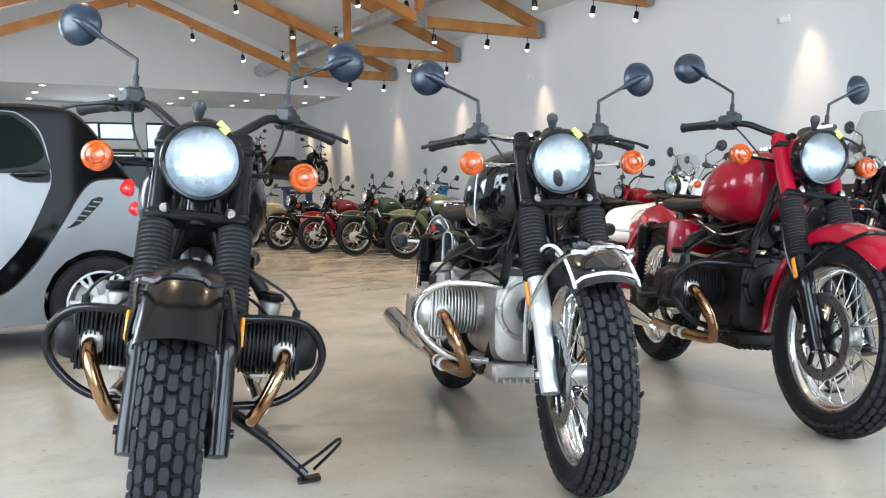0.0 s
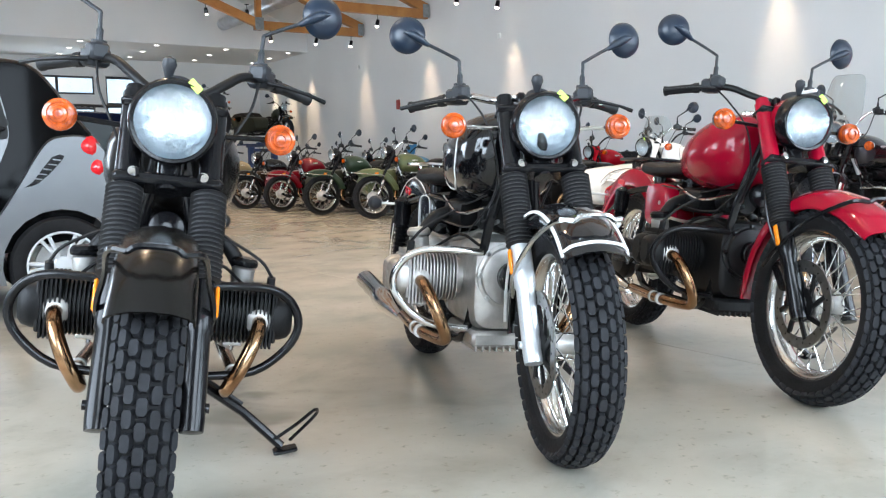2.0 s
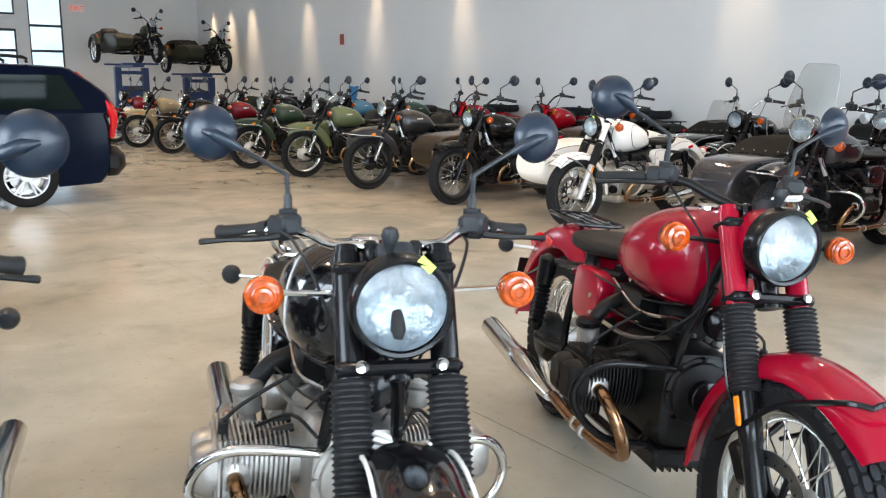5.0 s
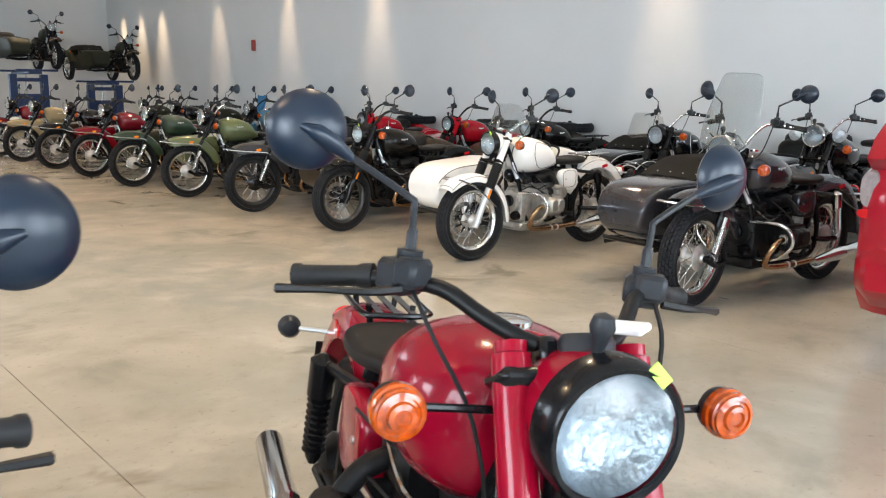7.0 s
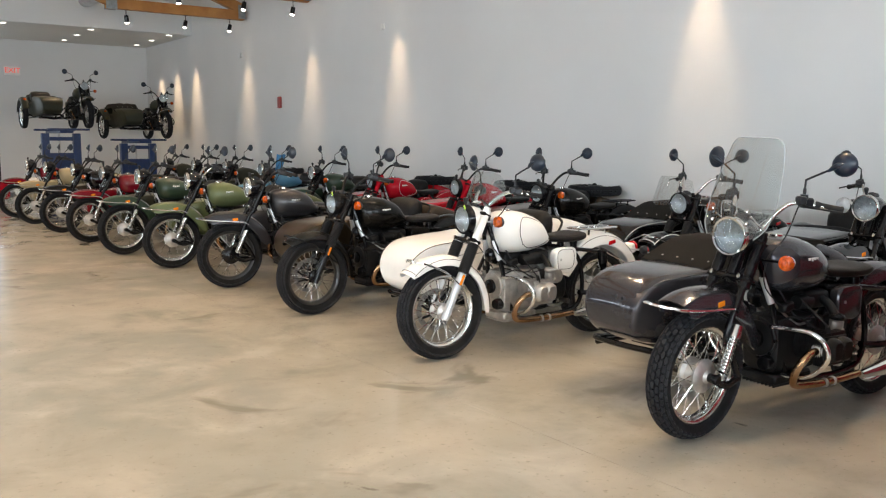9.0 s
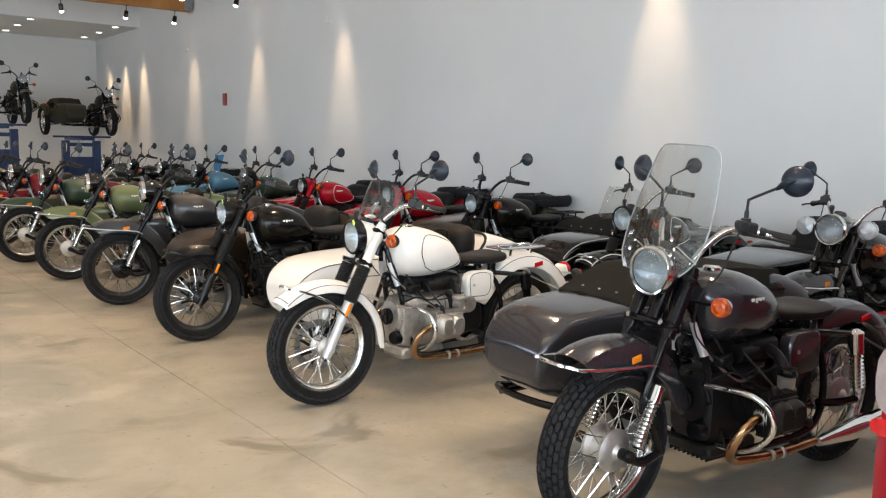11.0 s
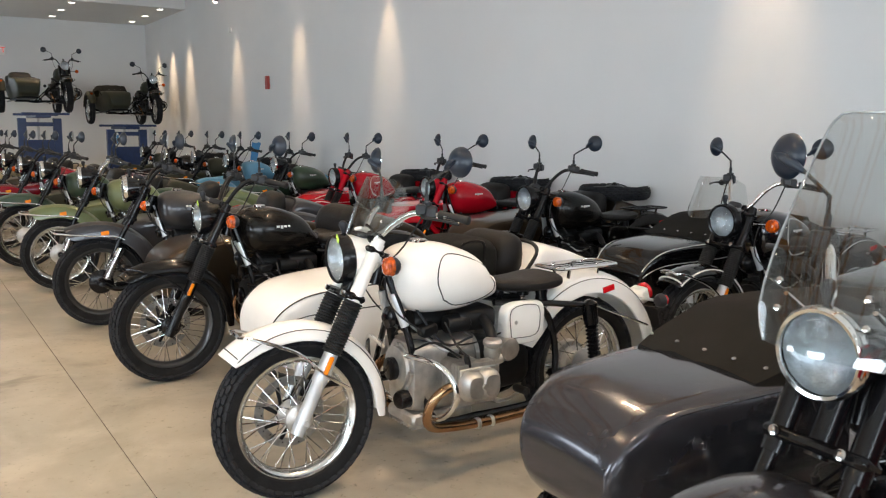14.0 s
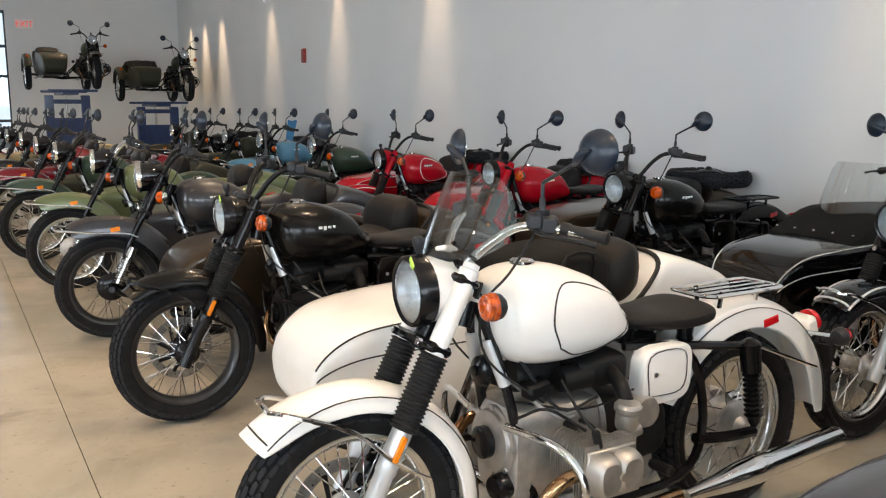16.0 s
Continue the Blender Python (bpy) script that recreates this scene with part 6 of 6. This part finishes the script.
def micro_car(m):
    root = thing("micro_car", "silver two-seat micro car with black upper body panels", "car", m)
    half = 0.74
    front = arched([(1.27, 0.20), (1.30, 0.34), (1.25, 0.62), (1.05, 0.86), (0.80, 0.92), (0.70, 0.66), (0.58, 0.36), (0.30, 0.33), (-0.20, 0.33), (-0.30, 0.20)], [(0.90, 0.28)], 0.325, 0.20)
    part("body", "micro_front", lambda bm: shell_body(bm, front, half, 0.03), SILVER_CAR, root)
    rear = arched([(-0.30, 0.20), (-0.325, 0.365), (-0.42, 0.43), (-0.56, 0.58), (-0.71, 0.805), (-0.79, 0.935), (-0.87, 1.035), (-0.96, 1.065), (-1.08, 1.06), (-1.18, 0.98), (-1.24, 0.75), (-1.29, 0.5), (-1.28, 0.20)], [(-0.91, 0.30)], 0.335, 0.20)
    quarter = part("rear_quarter", "micro_rear", lambda bm: shell_body(bm, rear, half + 0.02, 0.02), SILVER_CAR, root)
    cab = side_outline([(0.95, 0.90), (0.55, 1.30), (0.2, 1.46), (-0.4, 1.51), (-0.66, 1.505), (-0.80, 1.48), (-0.90, 1.40), (-1.03, 1.21), (-1.15, 1.04), (-1.18, 0.94), (-1.1, 0.50), (-0.66, 0.40), (-0.34, 0.30), (0.5, 0.30), (0.6, 0.60), (0.95, 0.90)])
    cabin = part("cabin", "micro_cab", lambda bm: shell_body(bm, cab[:-1], half - 0.015, 0.065), DARK_CAR, root, "glossy black cabin shell")
    for s in (-1, 1):
        door = part("door", f"micro_door{s}", lambda bm: side_panel(bm, [(0.56, 0.36), (0.66, 0.75), (0.56, 1.06), (0.28, 1.38), (0.05, 1.445), (-0.42, 1.452), (-0.53, 1.425), (-0.62, 1.335), (-0.66, 1.17), (-0.665, 1.04), (-0.63, 0.94), (-0.57, 0.81), (-0.488, 0.664), (-0.33, 0.493), (-0.16, 0.37)], s, half, -0.03, 0.006, 0.14), SILVER_CAR, root)
        part("window_surround", f"micro_surround{s}", lambda bm: side_panel(bm, [(0.52, 1.10), (0.26, 1.37), (0.05, 1.437), (-0.42, 1.445), (-0.525, 1.415), (-0.612, 1.33), (-0.652, 1.17), (-0.655, 1.10), (-0.40, 1.085), (0.1, 1.085)], s, half, 0.0, 0.012, 0.14), BLACK_MATTE, door)
        part("window", f"micro_window{s}", lambda bm: side_panel(bm, [(0.46, 1.115), (0.24, 1.34), (0.05, 1.41), (-0.41, 1.425), (-0.50, 1.40), (-0.588, 1.32), (-0.628, 1.18), (-0.45, 1.112), (0.1, 1.105)], s, half, 0.010, 0.015, 0.14), CAR_BLACKGLASS, door)
        part("window_post", f"micro_post{s}", lambda bm: beam(bm, (-0.38, s * (half + 0.003), 1.105), (-0.40, s * (half - 0.045), 1.425), 0.012, 0.028), TAN_TRIM, door)
        hd = part("handle_recess", f"micro_recess{s}", lambda bm: side_panel(bm, [(-0.445, 1.075), (-0.50, 1.118), (-0.60, 1.14), (-0.655, 1.12), (-0.66, 1.04), (-0.62, 1.028), (-0.52, 1.035)], s, half, 0.0, 0.013, 0.14), BLACK_MATTE, door)
        part("door_handle", f"micro_handle{s}", lambda bm: loft(bm, dense([(-0.47, 1.07, 1.09, 0.008), (-0.50, 1.062, 1.10, 0.018), (-0.57, 1.06, 1.105, 0.022), (-0.63, 1.07, 1.10, 0.018), (-0.65, 1.08, 1.09, 0.008)], 2), 14, 2.2, s * (half + 0.002)), BLACK_METAL, hd)
        part("air_intake", f"micro_intake{s}", lambda bm: side_panel(bm, [(-0.725, 0.755), (-0.775, 0.79), (-0.88, 0.925), (-0.945, 0.93), (-0.90, 0.87), (-0.80, 0.775)], s, half, 0.0, 0.0255, 0.0, 2), BLACK_METAL, quarter, "slatted black air intake")
        for k in range(5):
            part("slat", f"micro_slat{s}{k}", lambda bm: beam(bm, (-0.775 - 0.027 * k, s * (half + 0.026), 0.803 + 0.027 * k), (-0.82 - 0.027 * k, s * (half + 0.026), 0.797 + 0.027 * k), 0.008, 0.008), SILVER_CAR, quarter)
        for z in (0.985, 0.86):
            part("tail_light", f"micro_tail{s}{z}", lambda bm: lathe(bm, [(0.062, -0.03), (0.062, 0), (0.060, 0.02), (0.04, 0.038), (0, 0.045)], (-1.10 - 0.3 * (0.985 - z), s * (half - 0.03), z), (-0.8, s * 0.6, 0.1), 18), RED_LENS, root, "round red tail light")
        car_wheel(root, 0.90, s * 0.66, 0.28, s)
        car_wheel(root, -0.91, s * 0.66, 0.29, s)
    part("bumper", "micro_bumper", lambda bm: box(bm, (0.10, 1.3, 0.2), pose(-1.22, 0, 0.38), 0.03), BLACK_MATTE, root)
    return root


micro_car(pose(0.12, 6.30, 0, 0, 0, 178))


def estate_car(m, name, label, pnt, length, height, lamp_kind):
    root = thing(name, label, "car", m)
    half, L = 0.90, length / 2
    r = 0.33
    lower = arched([(L - 0.10, 0.22), (L, 0.36), (L - 0.02, 0.66), (L - 0.25, 0.86), (L - 1.25, 0.98), (0.2, 1.00), (-L + 0.25, 1.02), (-L + 0.03, 0.98), (-L, 0.62), (-L + 0.02, 0.36), (-L + 0.12, 0.22)], [(-L + 0.95, r), (L - 0.92, r)], r + 0.06, 0.20)
    part("body", name + "_lower", lambda bm: shell_body(bm, lower, half, 0.03), pnt, root)
    cab = side_outline([(L - 1.15, 0.93), (L - 1.75, 1.32), (L - 2.1, height - 0.05), (0, height), (-L + 0.75, height - 0.04), (-L + 0.32, height - 0.12), (-L + 0.06, 0.98), (0, 0.86), (L - 1.15, 0.93)])
    cb = part("cabin", name + "_cab", lambda bm: shell_body(bm, cab[:-1], half - 0.03, 0.16), pnt, root)

    def glass(bm, x0, x1, x2, x3, s):
        lo, hi = 1.04, height - 0.15
        quad = [(x0, lo), (x1, lo), (x2, hi), (x3, hi)]
        loops = []
        for o in (0.004, 0.010):
            loops.append([Vector((x, s * (half - 0.03 + o), z)) for x, z in quad])
        rings(bm, loops)
    for s in (-1, 1):
        for k, q in enumerate(((L - 1.45, 0.25, 0.25, L - 1.95), (0.17, -0.75, -0.75, 0.17), (-0.83, -L + 0.30, -L + 0.52, -0.83))):
            part("window", f"{name}_glass{s}{k}", lambda bm: glass(bm, *q, s), CAR_BLACKGLASS, cb)
        part("roof_rail", f"{name}_rail{s}", lambda bm: tube(bm, [(0.55, s * 0.62, height - 0.02), (0.4, s * 0.62, height + 0.05), (-L + 1.0, s * 0.62, height + 0.05), (-L + 0.8, s * 0.62, height - 0.02)], 0.018, 8, 4), BLACK_MATTE, cb)
        part("side_moulding", f"{name}_mould{s}", lambda bm: box(bm, (length - 1.9, 0.03, 0.10), pose(0, s * (half - 0.005), 0.52), 0.01), BLACK_MATTE, root)
        if lamp_kind == "tall":
            part("tail_light", f"{name}_tail{s}", lambda bm: tube(bm, [(-L + 0.02, s * (half - 0.07), 0.72), (-L - 0.005, s * (half - 0.055), 0.98), (-L + 0.14, s * (half - 0.10), 1.22), (-L + 0.36, s * (half - 0.16), height - 0.13)], 0.05, 8, 4, radii=[0.03, 0.05, 0.045, 0.035]), RED_LENS, root, "tall red tail light up the rear pillar")
        else:
            part("tail_light", f"{name}_tail{s}", lambda bm: loft(bm, dense([(-L + 0.46, 0.88, 0.94, 0.02), (-L + 0.31, 0.82, 0.99, 0.05), (-L + 0.16, 0.79, 1.02, 0.06), (-L + 0.05, 0.80, 0.99, 0.05)], 3), 14, 2.6, s * (half - 0.045)), CLEAR_LAMP, root, "clear and red tail light")
            part("tail_light_band", f"{name}_tail_band{s}", lambda bm: loft(bm, dense([(-L + 0.42, 0.77, 0.82, 0.02), (-L + 0.24, 0.74, 0.80, 0.055), (-L + 0.045, 0.74, 0.79, 0.05)], 3), 12, 2.6, s * (half - 0.04)), RED_LENS, root)
        for x in (L - 0.92, -L + 0.95):
            car_wheel(root, x, s * (half - 0.10), r, s, 0.21)
    part("rear_window", name + "_rear_window", lambda bm: beam(bm, (-L + 0.09, 0, 1.06), (-L + 0.30, 0, height - 0.16), 1.30, 0.03), CAR_BLACKGLASS, cb)
    part("rear_bumper", name + "_bumper", lambda bm: box(bm, (0.30, 2 * half - 0.02, 0.34), pose(-L + (0.02 if lamp_kind == "tall" else 0.09), 0, 0.45), 0.10), BLACK_MATTE if lamp_kind == "tall" else pnt, root)
    return root


estate_car(pose(1.36, 11.65, 0, 0, 0, 180), "estate_car", "dark navy estate car with tall red tail lights", NAVY_CAR, 4.75, 1.56, "tall")
estate_car(pose(8.77, 2.38, 0, 0, 0, 0), "hatchback_car", "glossy red hatchback car with clear tail lights", RED_CAR, 4.4, 1.48, "wrap")



def shop_machine(m):
    root = thing("pressure_washer", "red wheeled shop machine standing by the end wall", "machine", m)
    part("housing", "washer_housing", lambda bm: loft(bm, dense([(-0.28, 0.16, 0.40, 0.16), (-0.22, 0.12, 0.52, 0.22), (0.0, 0.12, 0.60, 0.24), (0.18, 0.16, 0.72, 0.22), (0.26, 0.40, 0.76, 0.16)], 3), 18, 3.2), BRIGHT_RED, root)
    part("handle", "washer_handle", lambda bm: tube(bm, [(0.2, -0.18, 0.6), (0.36, -0.18, 0.86), (0.36, 0.18, 0.86), (0.2, 0.18, 0.6)], 0.014, 8, 4), BLACK_MATTE, root)
    for s in (-1, 1):
        part("wheel", f"washer_wheel{s}", lambda bm: lathe(bm, [(0.03, -0.025), (0.10, -0.03), (0.115, -0.015), (0.115, 0.015), (0.10, 0.03), (0.03, 0.025)], (0.12, s * 0.25, 0.115), (0, 1, 0), 20), TYRE, root)
    part("caster", "washer_caster", lambda bm: (lathe(bm, [(0.02, -0.015), (0.05, -0.015), (0.05, 0.015), (0.02, 0.015)], (-0.22, 0, 0.05), (0, 1, 0), 14), box(bm, (0.05, 0.05, 0.06), pose(-0.22, 0, 0.12), 0.008)), STEEL, root)


shop_machine(pose(6.65, 24.1, 0, 0, 0, 200))

# ---- concrete floor slabs, divided by saw-cut joints ----
floor = solid("floor", lambda bm: box(bm, (WALL_X - LEFT_X, END_Y - FRONT_Y, 0.14), pose((WALL_X + LEFT_X) / 2, (END_Y + FRONT_Y) / 2, -0.09)), make_material("joint_filler", (0.16, 0.145, 0.12), 0.8, vary=0.3), "polished concrete slab floor with saw-cut joints and stains", "floor", "structure")
XS, YS = (LEFT_X, -0.23, 2.99, 6.21, 9.43, WALL_X), (FRONT_Y, -0.9, 12.3, 20.0, END_Y)
for x0, x1 in zip(XS, XS[1:]):
    for y0, y1 in zip(YS, YS[1:]):
        part("slab", f"slab{x1 - x0:.3f}{y1 - y0:.3f}", lambda bm: box(bm, (x1 - x0 - 0.004, y1 - y0 - 0.004, 0.03)), CONCRETE, floor, m=pose((x0 + x1) / 2, (y0 + y1) / 2, -0.015))

for wall, a, b in (("east", (WALL_X - 0.008, FRONT_Y), (WALL_X - 0.008, END_Y)), ("north", (7.4, END_Y - 0.008), (WALL_X - 0.02, END_Y - 0.008))):
    solid("baseboard", lambda bm: beam(bm, (*a, 0.05), (*b, 0.05), 0.016, 0.10), make_material("grey_base", (0.2, 0.2, 0.2), 0.6), "dark grey vinyl base strip along the wall", "baseboard", "structure")
